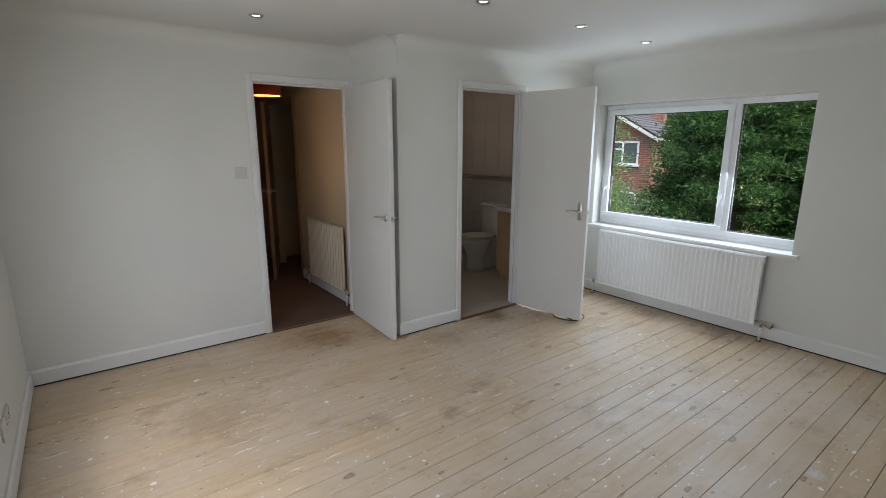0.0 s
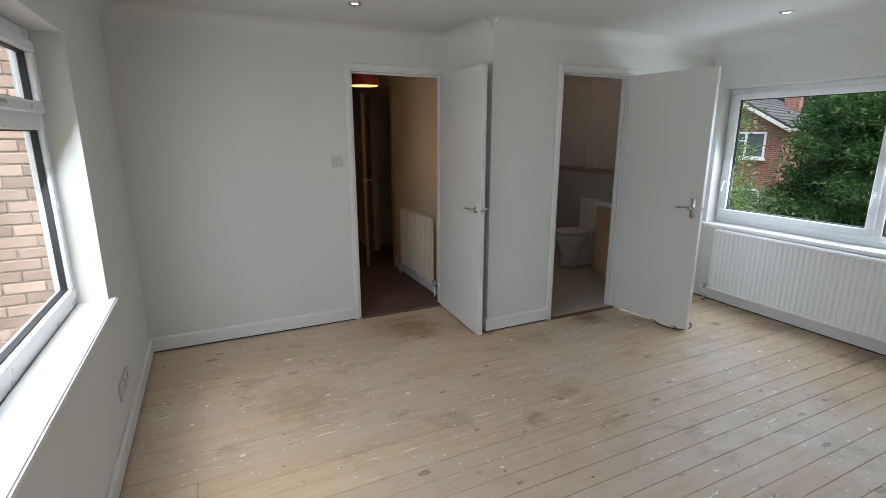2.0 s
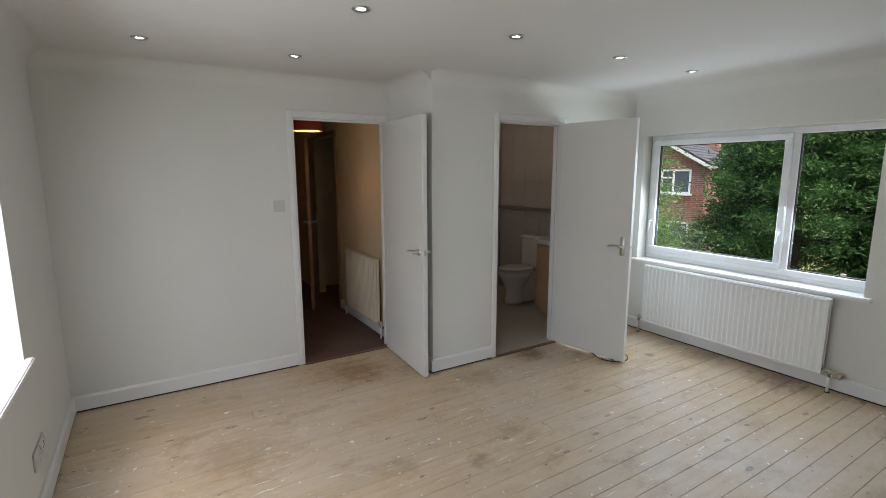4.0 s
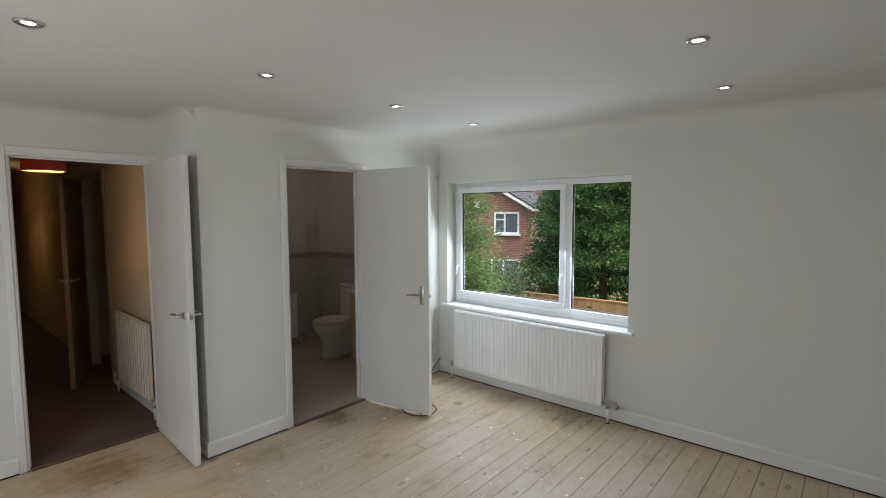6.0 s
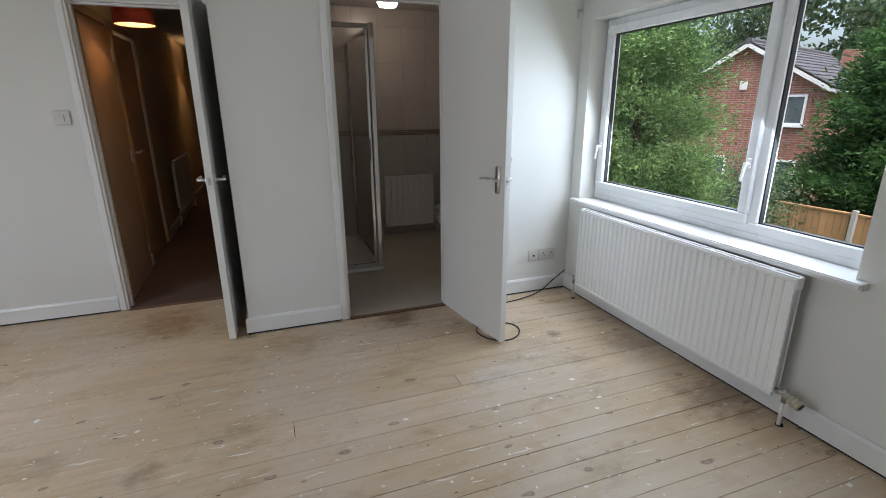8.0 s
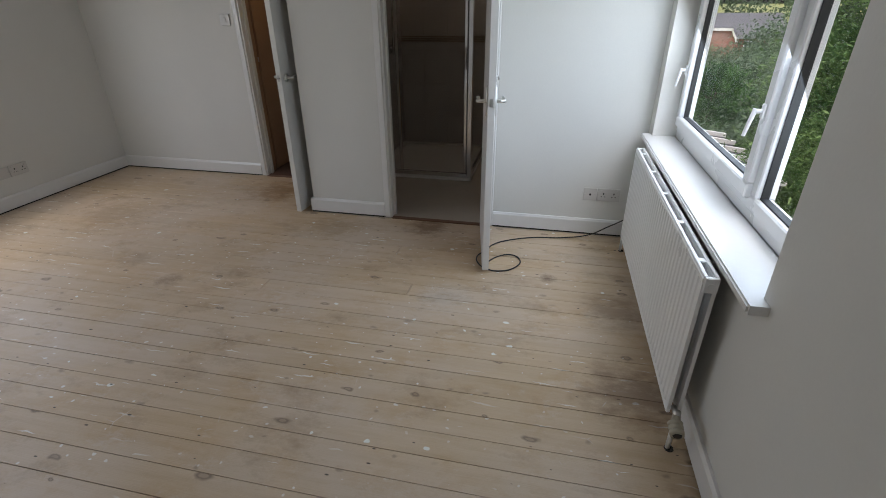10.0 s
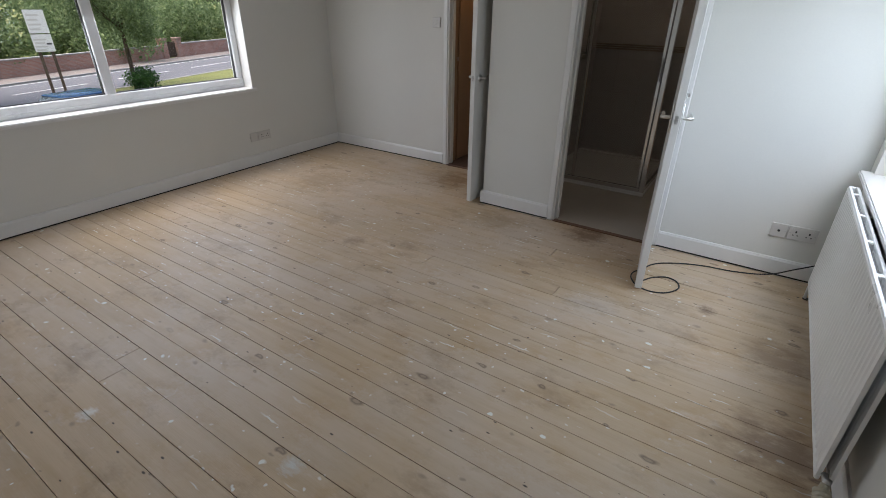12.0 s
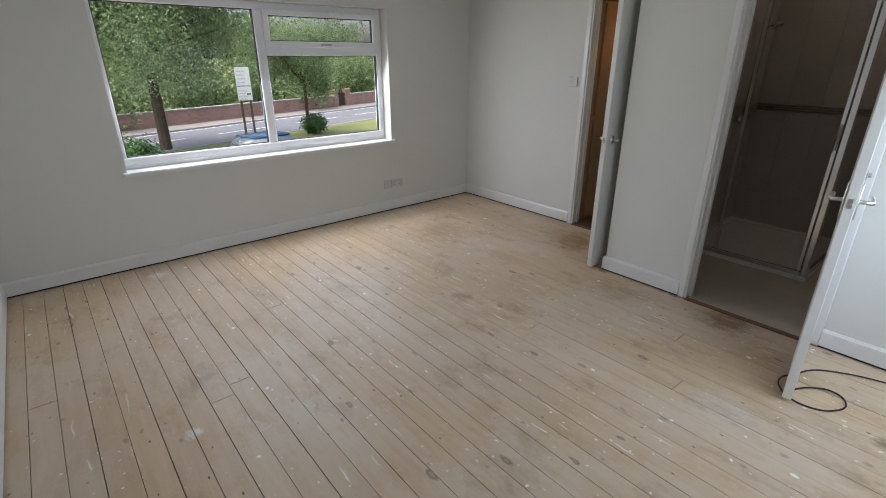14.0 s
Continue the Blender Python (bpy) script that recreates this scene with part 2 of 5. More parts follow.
    # paint flecks, two sizes, and a few smears
    crowd = ramp(nt, noise_out(nt, place, 1.1, 3), [(0.40, (0.25,) * 3), (0.55, (1, 1, 1))])
    c = mix(nt, mix(nt, 1.0, spots(stretched(wob.outputs[0], 7, 8, 0), 1.9, 0.05, 0.085, 0.72), crowd, "MULTIPLY"), c, (0.72, 0.70, 0.66))
    c = mix(nt, spots(stretched(wob.outputs[0], 3.6, 4.4, 0), 1.2, 0.032, 0.05, 0.80), c, (0.76, 0.77, 0.73))
    # short pale strokes lying every way
    for turn, sc in ((0.5, 1.0), (2.2, 1.3)):
        mp = nt.nodes.new("ShaderNodeMapping")
        mp.inputs["Rotation"].default_value = (0, 0, turn)
        mp.inputs["Scale"].default_value = (2.2 * sc, 26 * sc, 0)
        nt.links.new(wob.outputs[0], mp.inputs["Vector"])
        c = mix(nt, mix(nt, 1.0, spots(mp.outputs[0], 1.0, 0.05, 0.12, 0.90), crowd, "MULTIPLY"), c, (0.70, 0.68, 0.63))
    c = mix(nt, ramp(nt, noise_out(nt, stretched(own, 3, 14), 3.0, 4, 0.55), [(0.70, (0, 0, 0)), (0.77, (0.35, 0.35, 0.35))]), c, (0.64, 0.61, 0.57))
    # nail marks
    c = mix(nt, spots(stretched(own, 6, 14, 0), 1.0, 0.025, 0.05, 0.86), c, (0.09, 0.07, 0.055))
    # fine pale scratches
    vl = node(nt, "ShaderNodeTexVoronoi", Scale=5.5)
    vl.voronoi_dimensions, vl.feature = "2D", "DISTANCE_TO_EDGE"
    nt.links.new(place, vl.inputs["Vector"])
    thin = ramp(nt, vl.outputs["Distance"], [(0.006, (1, 1, 1)), (0.014, (0, 0, 0))])
    some = ramp(nt, noise_out(nt, place, 4.0, 3), [(0.63, (0, 0, 0)), (0.69, (0.6, 0.6, 0.6))])
    c = mix(nt, mix(nt, 1.0, thin, some, "MULTIPLY"), c, (0.66, 0.63, 0.59))
    # single stains and smears where they lie; darker patches by radiator and north doors
    for px, py, rad, col, amount in ((4.52, -1.55, 0.46, (0.18, 0.105, 0.065), 0.6), (4.50, -0.95, 0.40, (0.19, 0.12, 0.075), 0.5), (3.30, -0.12, 0.36, (0.17, 0.10, 0.055), 0.75),
                                     (1.85, 0.35, 0.60, (0.27, 0.16, 0.07), 0.75), (1.99, -1.15, 0.19, (0.24, 0.155, 0.09), 0.6), (2.65, -0.25, 0.45, (0.30, 0.195, 0.09), 0.5),
                                     (3.06, -2.62, 0.10, (0.60, 0.60, 0.57), 0.9), (2.19, -2.92, 0.09, (0.72, 0.71, 0.68), 0.9), (0.85, -0.4, 0.65, (0.31, 0.21, 0.115), 0.5), (0.25, -2.68, 0.16, (0.68, 0.66, 0.62), 0.8),
                                     (4.16, -0.68, 0.11, (0.22, 0.15, 0.10), 0.8), (3.6, -1.0, 0.35, (0.66, 0.62, 0.56), 0.35)):
        dist = nt.nodes.new("ShaderNodeVectorMath")
        dist.operation = "DISTANCE"
        nt.links.new(place, dist.inputs[0])
        dist.inputs[1].default_value = (px, py, 0)
        area = ramp(nt, dist.outputs["Value"], [(0.0, (1, 1, 1)), (rad, (0, 0, 0))])
        rag = noise_out(nt, stretched(place, 5, 9), 0.35 / rad + 0.9, 6, 0.75)
        both = ramp(nt, mix(nt, 1.0, area, rag, "MULTIPLY"), [(0.24, (0, 0, 0)), (0.44, (amount,) * 3)])
        c = mix(nt, both, c, col)
    nt.links.new(c, b.inputs["Base Color"])
    nt.links.new(ramp(nt, wear, [(0.3, (0.55, 0.55, 0.55)), (0.7, (0.38, 0.38, 0.38))]), b.inputs["Roughness"])
    b.inputs["Specular IOR Level"].default_value = 0.4
    bump(nt, b, fine, 0.25, 0.0015)
    return m


M_BOARD = board_mat()


def brick_mat(name, c1, c2, mortar, scale=1.0):
    m, nt, b = shader(name)
    geo = nt.nodes.new("ShaderNodeNewGeometry")
    sep, comb, add = nt.nodes.new("ShaderNodeSeparateXYZ"), nt.nodes.new("ShaderNodeCombineXYZ"), nt.nodes.new("ShaderNodeMath")
    nt.links.new(geo.outputs["Position"], sep.inputs[0])
    nt.links.new(sep.outputs[0], add.inputs[0])
    nt.links.new(sep.outputs[1], add.inputs[1])
    nt.links.new(add.outputs[0], comb.inputs[0])
    nt.links.new(sep.outputs[2], comb.inputs[1])
    br = node(nt, "ShaderNodeTexBrick", Color1=(*c1, 1), Color2=(*c2, 1), Mortar=(*mortar, 1), Scale=scale, Mortar_Size=0.01, Brick_Width=0.225, Row_Height=0.075)
    nt.links.new(comb.outputs[0], br.inputs["Vector"])
    broad = noise_out(nt, geo.outputs["Position"], 0.9, 5)
    c = mix(nt, 1.0, br.outputs[0], ramp(nt, broad, [(0.3, (0.8, 0.8, 0.8)), (0.7, (1.15, 1.12, 1.1))]), "MULTIPLY")
    nt.links.new(c, b.inputs["Base Color"])
    b.inputs["Roughness"].default_value = 0.9
    bump(nt, b, br.outputs[1], -0.4, 0.01)
    return m


M_BRICK = brick_mat("red_brick", (0.25, 0.085, 0.06), (0.31, 0.12, 0.085), (0.30, 0.24, 0.21))
M_GARDEN_BRICK = brick_mat("weathered_garden_brick", (0.32, 0.15, 0.11), (0.40, 0.22, 0.165), (0.34, 0.29, 0.25))


def leaf_mat(name, dark, light):
    m, nt, b = shader(name)
    geo = nt.nodes.new("ShaderNodeNewGeometry")
    broad = noise_out(nt, geo.outputs["Position"], 2.4, 4)
    c = ramp(nt, geo.outputs["Random Per Island"], [(0, dark), (0.6, tuple((a + d) / 2 for a, d in zip(dark, light))), (1, light)])
    c = mix(nt, 0.6, c, ramp(nt, broad, [(0.40, dark), (0.60, light)]))
    nt.links.new(c, b.inputs["Base Color"])
    b.inputs["Roughness"].default_value = 0.6
    b.inputs["Specular IOR Level"].default_value = 0.25
    tl, mx = nt.nodes.new("ShaderNodeBsdfTranslucent"), node(nt, "ShaderNodeMixShader", Fac=0.42)
    nt.links.new(c, tl.inputs[0])
    nt.links.new(b.outputs[0], mx.inputs[1])
    nt.links.new(tl.outputs[0], mx.inputs[2])
    nt.links.new(mx.outputs[0], nt.nodes["Material Output"].inputs[0])
    return m


M_CONIFER = leaf_mat("conifer_sprays", (0.014, 0.045, 0.016), (0.10, 0.21, 0.05))
M_YELLOWFIR = leaf_mat("pale_conifer_sprays", (0.05, 0.115, 0.04), (0.235, 0.35, 0.125))
M_LEAF = leaf_mat("broad_leaves", (0.07, 0.115, 0.04), (0.31, 0.39, 0.185))
M_SHRUB = leaf_mat("grey_green_leaves", (0.05, 0.085, 0.04), (0.16, 0.22, 0.125))

# ---- mesh helpers ----
def mesh_of(bm, name, material, smooth=False):
    me = bpy.data.meshes.new(name)
    bm.to_mesh(me)
    bm.free()
    me.materials.append(material)
    if smooth:
        for p in me.polygons:
            p.use_smooth = True
    return me


def part(name, bm, material, parent=None, label="", smooth=False):
    """One bmesh as one mesh object under a thing or a part."""
    ob = new(name, mesh_of(bm, name, material, smooth))
    ob.parent = parent
    if label:
        ob["label"] = label
    return ob


def structure(name, bm, material, label="", category=""):
    return tagged(part(name, bm, material), label, category or name.split("_")[0], "", "structure")


def thing(name, label, category, m=None, group=""):
    ob = tagged(new(name), label, category, group)
    ob.empty_display_size = 0.1
    if m is not None:
        ob.matrix_basis = m
    return ob


def box(bm, x0, y0, z0, x1, y1, z1, bevel=0.0, segments=1):
    """An axis-parallel box, with rounded edges if wanted."""
    lo, hi = Vector((min(x0, x1), min(y0, y1), min(z0, z1))), Vector((max(x0, x1), max(y0, y1), max(z0, z1)))
    made = bmesh.ops.create_cube(bm, size=1.0, matrix=Matrix.LocRotScale((lo + hi) / 2, None, hi - lo))["verts"]
    if bevel:
        edges = list({e for v in made for e in v.link_edges})
        bmesh.ops.bevel(bm, geom=edges, offset=bevel, segments=segments, affect="EDGES", profile=0.5)
    return bm


def boxed(*args, **kw):
    return box(bmesh.new(), *args, **kw)


def tube(bm, a, b, r0, r1=None, sides=12):
    """A cylinder or cone from a to b."""
    a, b = Vector(a), Vector(b)
    d = b - a
    m = Matrix.Translation((a + b) / 2) @ d.to_track_quat("Z", "Y").to_matrix().to_4x4()
    bmesh.ops.create_cone(bm, cap_ends=True, segments=sides, radius1=r0, radius2=r0 if r1 is None else r1, depth=d.length, matrix=m)
    return bm


def lathe(bm, profile, sides=20, centre=(0, 0), sx=1.0, sy=1.0):
    """A turned or oval solid from (radius, z) pairs."""
    rings = []
    for r, z in profile:
        rings.append([bm.verts.new((centre[0] + r * sx * math.cos(2 * math.pi * k / sides), centre[1] + r * sy * math.sin(2 * math.pi * k / sides), z)) for k in range(sides)])
    for lo, hi in zip(rings, rings[1:]):
        for k in range(sides):
            bm.faces.new((lo[k], lo[(k + 1) % sides], hi[(k + 1) % sides], hi[k]))
    bm.faces.new(list(reversed(rings[0])))
    bm.faces.new(rings[-1])
    return bm


def prism(bm, outline, along, length, origin=(0, 0, 0), across=(0, 0, 1), up=None):
    """Extrudes an outline of (p, q) pairs, p along `across` and q along `up`, for a length."""
    along, across = Vector(along), Vector(across)
    up = Vector(up) if up else along.cross(across)
    o = Vector(origin)
    ends = [[bm.verts.new(o + across * p + up * q + along * s) for p, q in outline] for s in (0, length)]
    n = len(outline)
    for k in range(n):
        bm.faces.new((ends[0][k], ends[0][(k + 1) % n], ends[1][(k + 1) % n], ends[1][k]))
    bm.faces.new(list(reversed(ends[0])))
    bm.faces.new(ends[1])
    bmesh.ops.recalc_face_normals(bm, faces=bm.faces[:])
    return bm


def cable(name, points, radius, material, parent=None):
    cu = bpy.data.curves.new(name, "CURVE")
    cu.dimensions, cu.bevel_depth, cu.bevel_resolution, cu.resolution_u = "3D", radius, 2, 10
    sp = cu.splines.new("BEZIER")
    sp.bezier_points.add(len(points) - 1)
    for bp, p in zip(sp.bezier_points, points):
        bp.co, bp.handle_left_type, bp.handle_right_type = p, "AUTO", "AUTO"
    tmp = bpy.data.objects.new(name, cu)
    scene.collection.objects.link(tmp)
    me = bpy.data.meshes.new_from_object(tmp.evaluated_get(bpy.context.evaluated_depsgraph_get()))
    bpy.data.objects.remove(tmp)
    me.materials.clear()
    me.materials.append(material)
    for p in me.polygons:
        p.use_smooth = True
    ob = new(name, me)
    ob.parent = parent
    return ob


# ---- the plan ----
XE, YN, YS, H = 4.690, 0.712, -3.575, 2.30      # east wall, recessed north wall, south wall, ceiling
BX = 2.366                                   # corner of the bathroom block, whose front is y = 0
WT = 0.20
W1 = (-2.69, -0.345, 0.715, 1.95)              # west window: y, y, z, z
W2 = (-1.915, -0.11, 0.697, 1.918)              # east window
D1 = (1.528, 2.335, 2.019)                     # doorways: x, x, height
D2 = (2.975, 3.715, 2.008)
BATH_Y = 2.07
HALL_X, HALL_END = 1.50, 7.6


def wall_x(x0, x1, y0, y1, z0, z1, holes=()):
    """A wall along y with openings (y0, y1, z0, z1)."""
    bm, y = bmesh.new(), y0
    for a, b, c, d in sorted(holes):
        box(bm, x0, y, z0, x1, a, z1)
        if c > z0:
            box(bm, x0, a, z0, x1, b, c)
        box(bm, x0, a, d, x1, b, z1)
        y = b
    box(bm, x0, y, z0, x1, y1, z1)
    return bm


def wall_y(y0, y1, x0, x1, z0, z1, holes=()):
    """A wall along x with openings (x0, x1, z0, z1)."""
    bm, x = bmesh.new(), x0
    for a, b, c, d in sorted(holes):
        box(bm, x, y0, z0, a, y1, z1)
        if c > z0:
            box(bm, a, y0, z0, b, y1, c)
        box(bm, a, y0, d, b, y1, z1)
        x = b
    box(bm, x, y0, z0, x1, y1, z1)
    return bm


structure("wall_west", wall_x(-WT, 0, YS - WT, YN + 0.1, -0.1, H + 0.1, [W1]), M_WALL, "white emulsioned wall with a wide window", "wall")
structure("wall_east", wall_x(XE, XE + WT, YS - WT, BATH_Y + 0.1, -0.1, H + 0.1, [W2]), M_WALL, "white emulsioned wall with a window above a radiator", "wall")
structure("wall_south", wall_y(YS - WT, YS, 0, XE, -0.1, H + 0.1), M_WALL, "plain white emulsioned wall", "wall")
structure("wall_north", wall_y(YN, YN + 0.1, 0, BX, -0.1, H + 0.1, [(D1[0], D1[1], -0.1, D1[2])]), M_WALL, "white wall with a doorway to the hall", "wall")
structure("wall_block_front", wall_y(0, 0.1, BX, XE, -0.1, H + 0.1, [(D2[0], D2[1], -0.1, D2[2])]), M_WALL, "white wall with a doorway to the shower room", "wall")
structure("wall_block_side", wall_x(BX, BX + 0.1, 0.1, YN + 0.1, -0.1, H + 0.1), M_WALL, "white return wall beside the hall door", "wall")
structure("ceiling", boxed(-WT, YS - WT, H, XE + WT, BATH_Y + 0.2, H + 0.12), M_CEIL, "flat white painted ceiling", "ceiling")


def coving(bm, a, b, inward):
    """A concave cove along the top of a wall from a to b."""
    a, b, n = Vector((*a, H)), Vector((*b, H)), Vector((*inward, 0))
    r = 0.11
    pts = [(0.0, 0.0), (r, 0.0)] + [(r - r * math.sin(t), -r + r * math.cos(t)) for t in [k * math.pi / 24 for k in range(1, 12)]] + [(0.0, -r)]
    prism(bm, pts, (b - a).normalized(), (b - a).length, a, n, (0, 0, 1))
    return bm


bm = bmesh.new()
for a, b, n in [((0, YS), (0, YN), (1, 0)), ((0, YN), (BX, YN), (0, -1)), ((BX, 0), (BX, YN), (-1, 0)), ((BX, 0), (XE, 0), (0, -1)), ((XE, YS), (XE, 0), (-1, 0)), ((0, YS), (XE, YS), (0, 1))]:
    coving(bm, a, b, n)
structure("coving_trim", bm, M_WALL, "white painted plaster coving", "coving")

BASE = [(0.0, 0.012), (0.018, 0.012), (0.018, 0.098), (0.010, 0.112), (0.0, 0.112)]


def baseboard(name, a, b, inward):
    a, b = Vector((*a, 0)), Vector((*b, 0))
    bm = prism(bmesh.new(), BASE, (b - a).normalized(), (b - a).length, a, (*inward, 0), (0, 0, 1))
    ob = structure(name, bm, M_GLOSS, "white gloss painted skirting board", "skirting board")
    # near-black strip: the shade of the gap put into colour
    part("gap_shade", prism(bmesh.new(), [(0.003, 0.0004), (0.012, 0.0004), (0.012, 0.0095), (0.003, 0.0095)], (b - a).normalized(), (b - a).length, a, (*inward, 0), (0, 0, 1)), M_VOID, ob, "dark strip painting the shade under the skirting")
    return ob


AW = 0.034                                    # architrave width
baseboard("baseboard", (0, YS), (0, YN), (1, 0))
baseboard("baseboard", (0.018, YN), (D1[0] - AW, YN), (0, -1))
baseboard("baseboard", (BX, -0.018), (BX, YN - 0.018), (-1, 0))
baseboard("baseboard", (BX, 0), (D2[0] - AW, 0), (0, -1))
baseboard("baseboard", (D2[1] + AW, 0), (XE - 0.018, 0), (0, -1))
baseboard("baseboard", (XE, YS), (XE, 0), (-1, 0))
baseboard("baseboard", (0.018, YS), (XE - 0.018, YS), (0, 1))


def door_frame(name, x0, x1, z1, y0, y1, mat_in, sides=(True, True)):
    """Lining, stops and architraves of a doorway in a wall y0..y1."""
    bm = bmesh.new()
    t = 0.022
    for a, b in ((x0, x0 + t), (x1 - t, x1)):
        box(bm, a, y0 - 0.004, 0.002, b, y1 + 0.004, z1 - t, 0.002)
    box(bm, x0, y0 - 0.004, z1 - t, x1, y1 + 0.004, z1, 0.002)
    ob = structure(name, bm, mat_in, "white gloss painted door lining and architrave", "door frame")
    stop = bmesh.new()
    for a, b in ((x0 + t, x0 + t + 0.012), (x1 - t - 0.012, x1 - t)):
        box(stop, a, y0 + 0.045, 0.002, b, y0 + 0.075, z1 - t - 0.012)
    box(stop, x0 + t, y0 + 0.045, z1 - t - 0.012, x1 - t, y0 + 0.075, z1 - t)
    part("door_stop", stop, mat_in, ob)
    for side, y, d in ((0, y0, -0.014), (1, y1, 0.014)):
        if not sides[side]:
            continue
        arch = bmesh.new()
        box(arch, x0 - AW, y, 0.002, x0 + 0.008, y + d, z1 + AW, 0.004)
        box(arch, x1 - 0.008, y, 0.002, x1 + AW, y + d, z1 + AW, 0.004)
        box(arch, x0 + 0.008, y, z1 - 0.008, x1 - 0.008, y + d, z1 + AW, 0.004)
        part("architrave", arch, mat_in, ob)
    return ob


door_frame("door_frame_1", *D1, YN, YN + 0.1, M_GLOSS)
door_frame("door_frame_2", *D2, 0, 0.1, M_GLOSS)


# ---- windows ----
def window_bars(bm, x0, x1, y0, y1, z0, z1, w, bevel=0.006):
    """A rectangular frame in a plane of constant x."""
    box(bm, x0, y0, z0, x1, y1, z0 + w, bevel)
    box(bm, x0, y0, z1 - w, x1, y1, z1, bevel)
    box(bm, x0, y0, z0 + w, x1, y0 + w, z1 - w, bevel)
    box(bm, x0, y1 - w, z0 + w, x1, y1, z1 - w, bevel)
    return bm


def pane(parent, x, y0, y1, z0, z1):
    g = part("pane", boxed(x - 0.002, y0, z0, x + 0.002, y1, z1), M_GLASS, parent, "clear double glazing")
    g.visible_shadow = False
    gk = bmesh.new()
    window_bars(gk, x - 0.013, x + 0.013, y0 - 0.001, y1 + 0.001, z0 - 0.001, z1 + 0.001, 0.007, 0)
    part("gasket", gk, M_RUBBER, parent, "black rubber glazing gasket")


def casement_handle(parent, x, y, z, inward, up=1):
    bm = boxed(x, y - 0.010, z - 0.025, x + inward * 0.010, y + 0.010, z + 0.025, 0.003)
    tube(bm, (x + inward * 0.010, y, z), (x + inward * 0.034, y, z), 0.008)
    tube(bm, (x + inward * 0.030, y, z - up * 0.008), (x + inward * 0.046, y, z + up * 0.085), 0.0085, 0.0065, 10)
    part("handle", bm, M_UPVC, parent, "white casement handle")


def window_board(x, s, deep, nose, y0, y1, z0, horn):
    """One board across the opening, its nose and horns standing out over the wall."""
    pts = [(x - s * deep, y0 + 0.001), (x + s * 0.001, y0 + 0.001), (x + s * 0.001, y0 - horn), (x + s * nose, y0 - horn),
           (x + s * nose, y1 + horn), (x + s * 0.001, y1 + horn), (x + s * 0.001, y1 - 0.001), (x - s * deep, y1 - 0.001)]
    bm = prism(bmesh.new(), pts, (0, 0, 1), 0.028, (0, 0, z0 - 0.002), (1, 0, 0), (0, 1, 0))
    bmesh.ops.recalc_face_normals(bm, faces=bm.faces)
    bmesh.ops.bevel(bm, geom=[e for e in bm.edges if all(abs(v.co.x - x - s * nose) < 0.01 for v in e.verts)], offset=0.006, segments=2, affect="EDGES")
    return bm


# west window: one fixed light, one light with a top vent
def west_window():
    y0, y1, z0, z1 = W1
    xf0, xf1 = -0.185, -0.12
    fw, zb = 0.056, z0 + 0.056
    bm = window_bars(bmesh.new(), xf0, xf1, y0 - 0.02, y1, zb, z1, fw)
    box(bm, xf0, y0, z0 + 0.026, xf1 - 0.006, y1, zb + 0.002)
    ym, zt = -1.522, 1.588
    box(bm, xf0, ym - 0.038, zb + fw, xf1, ym + 0.038, z1 - fw, 0.005)
    box(bm, xf0, ym + 0.038, zt - 0.045, xf1, y1 - fw, zt + 0.03, 0.005)
    w = structure("window_1", bm, M_UPVC, "white plastic framed window with a top vent, facing a road", "window")
    pane(w, -0.15, y0 - 0.02 + fw, ym - 0.038, zb + fw, z1 - fw)
    pane(w, -0.15, ym + 0.038, y1 - fw, zb + fw, zt - 0.045)
    vy0, vy1, vz0, vz1 = ym + 0.038, y1 - fw, zt + 0.03, z1 - fw
    sash = part("window_sash", window_bars(bmesh.new(), -0.165, -0.098, vy0 - 0.008, vy1 + 0.008, vz0 - 0.008, vz1 + 0.008, 0.048), M_UPVC, w)
    pane(sash, -0.135, vy0 + 0.04, vy1 - 0.04, vz0 + 0.04, vz1 - 0.04)
    hb = boxed(-0.098, (vy0 + vy1) / 2 - 0.05, vz0 + 0.006, -0.08, (vy0 + vy1) / 2 + 0.05, vz0 + 0.022, 0.004)
    part("handle", hb, M_STEEL, sash, "grey vent handle")
    sill = window_board(0.0, 1, 0.12, 0.035, y0, y1, z0, 0.03)
    part("window_sill", sill, M_GLOSS, w, "white painted window board")
    out = boxed(-WT - 0.05, y0, z0 - 0.03, -0.186, y1, z0 + 0.03, 0.005)
    part("outer_sill", out, M_UPVC, w)


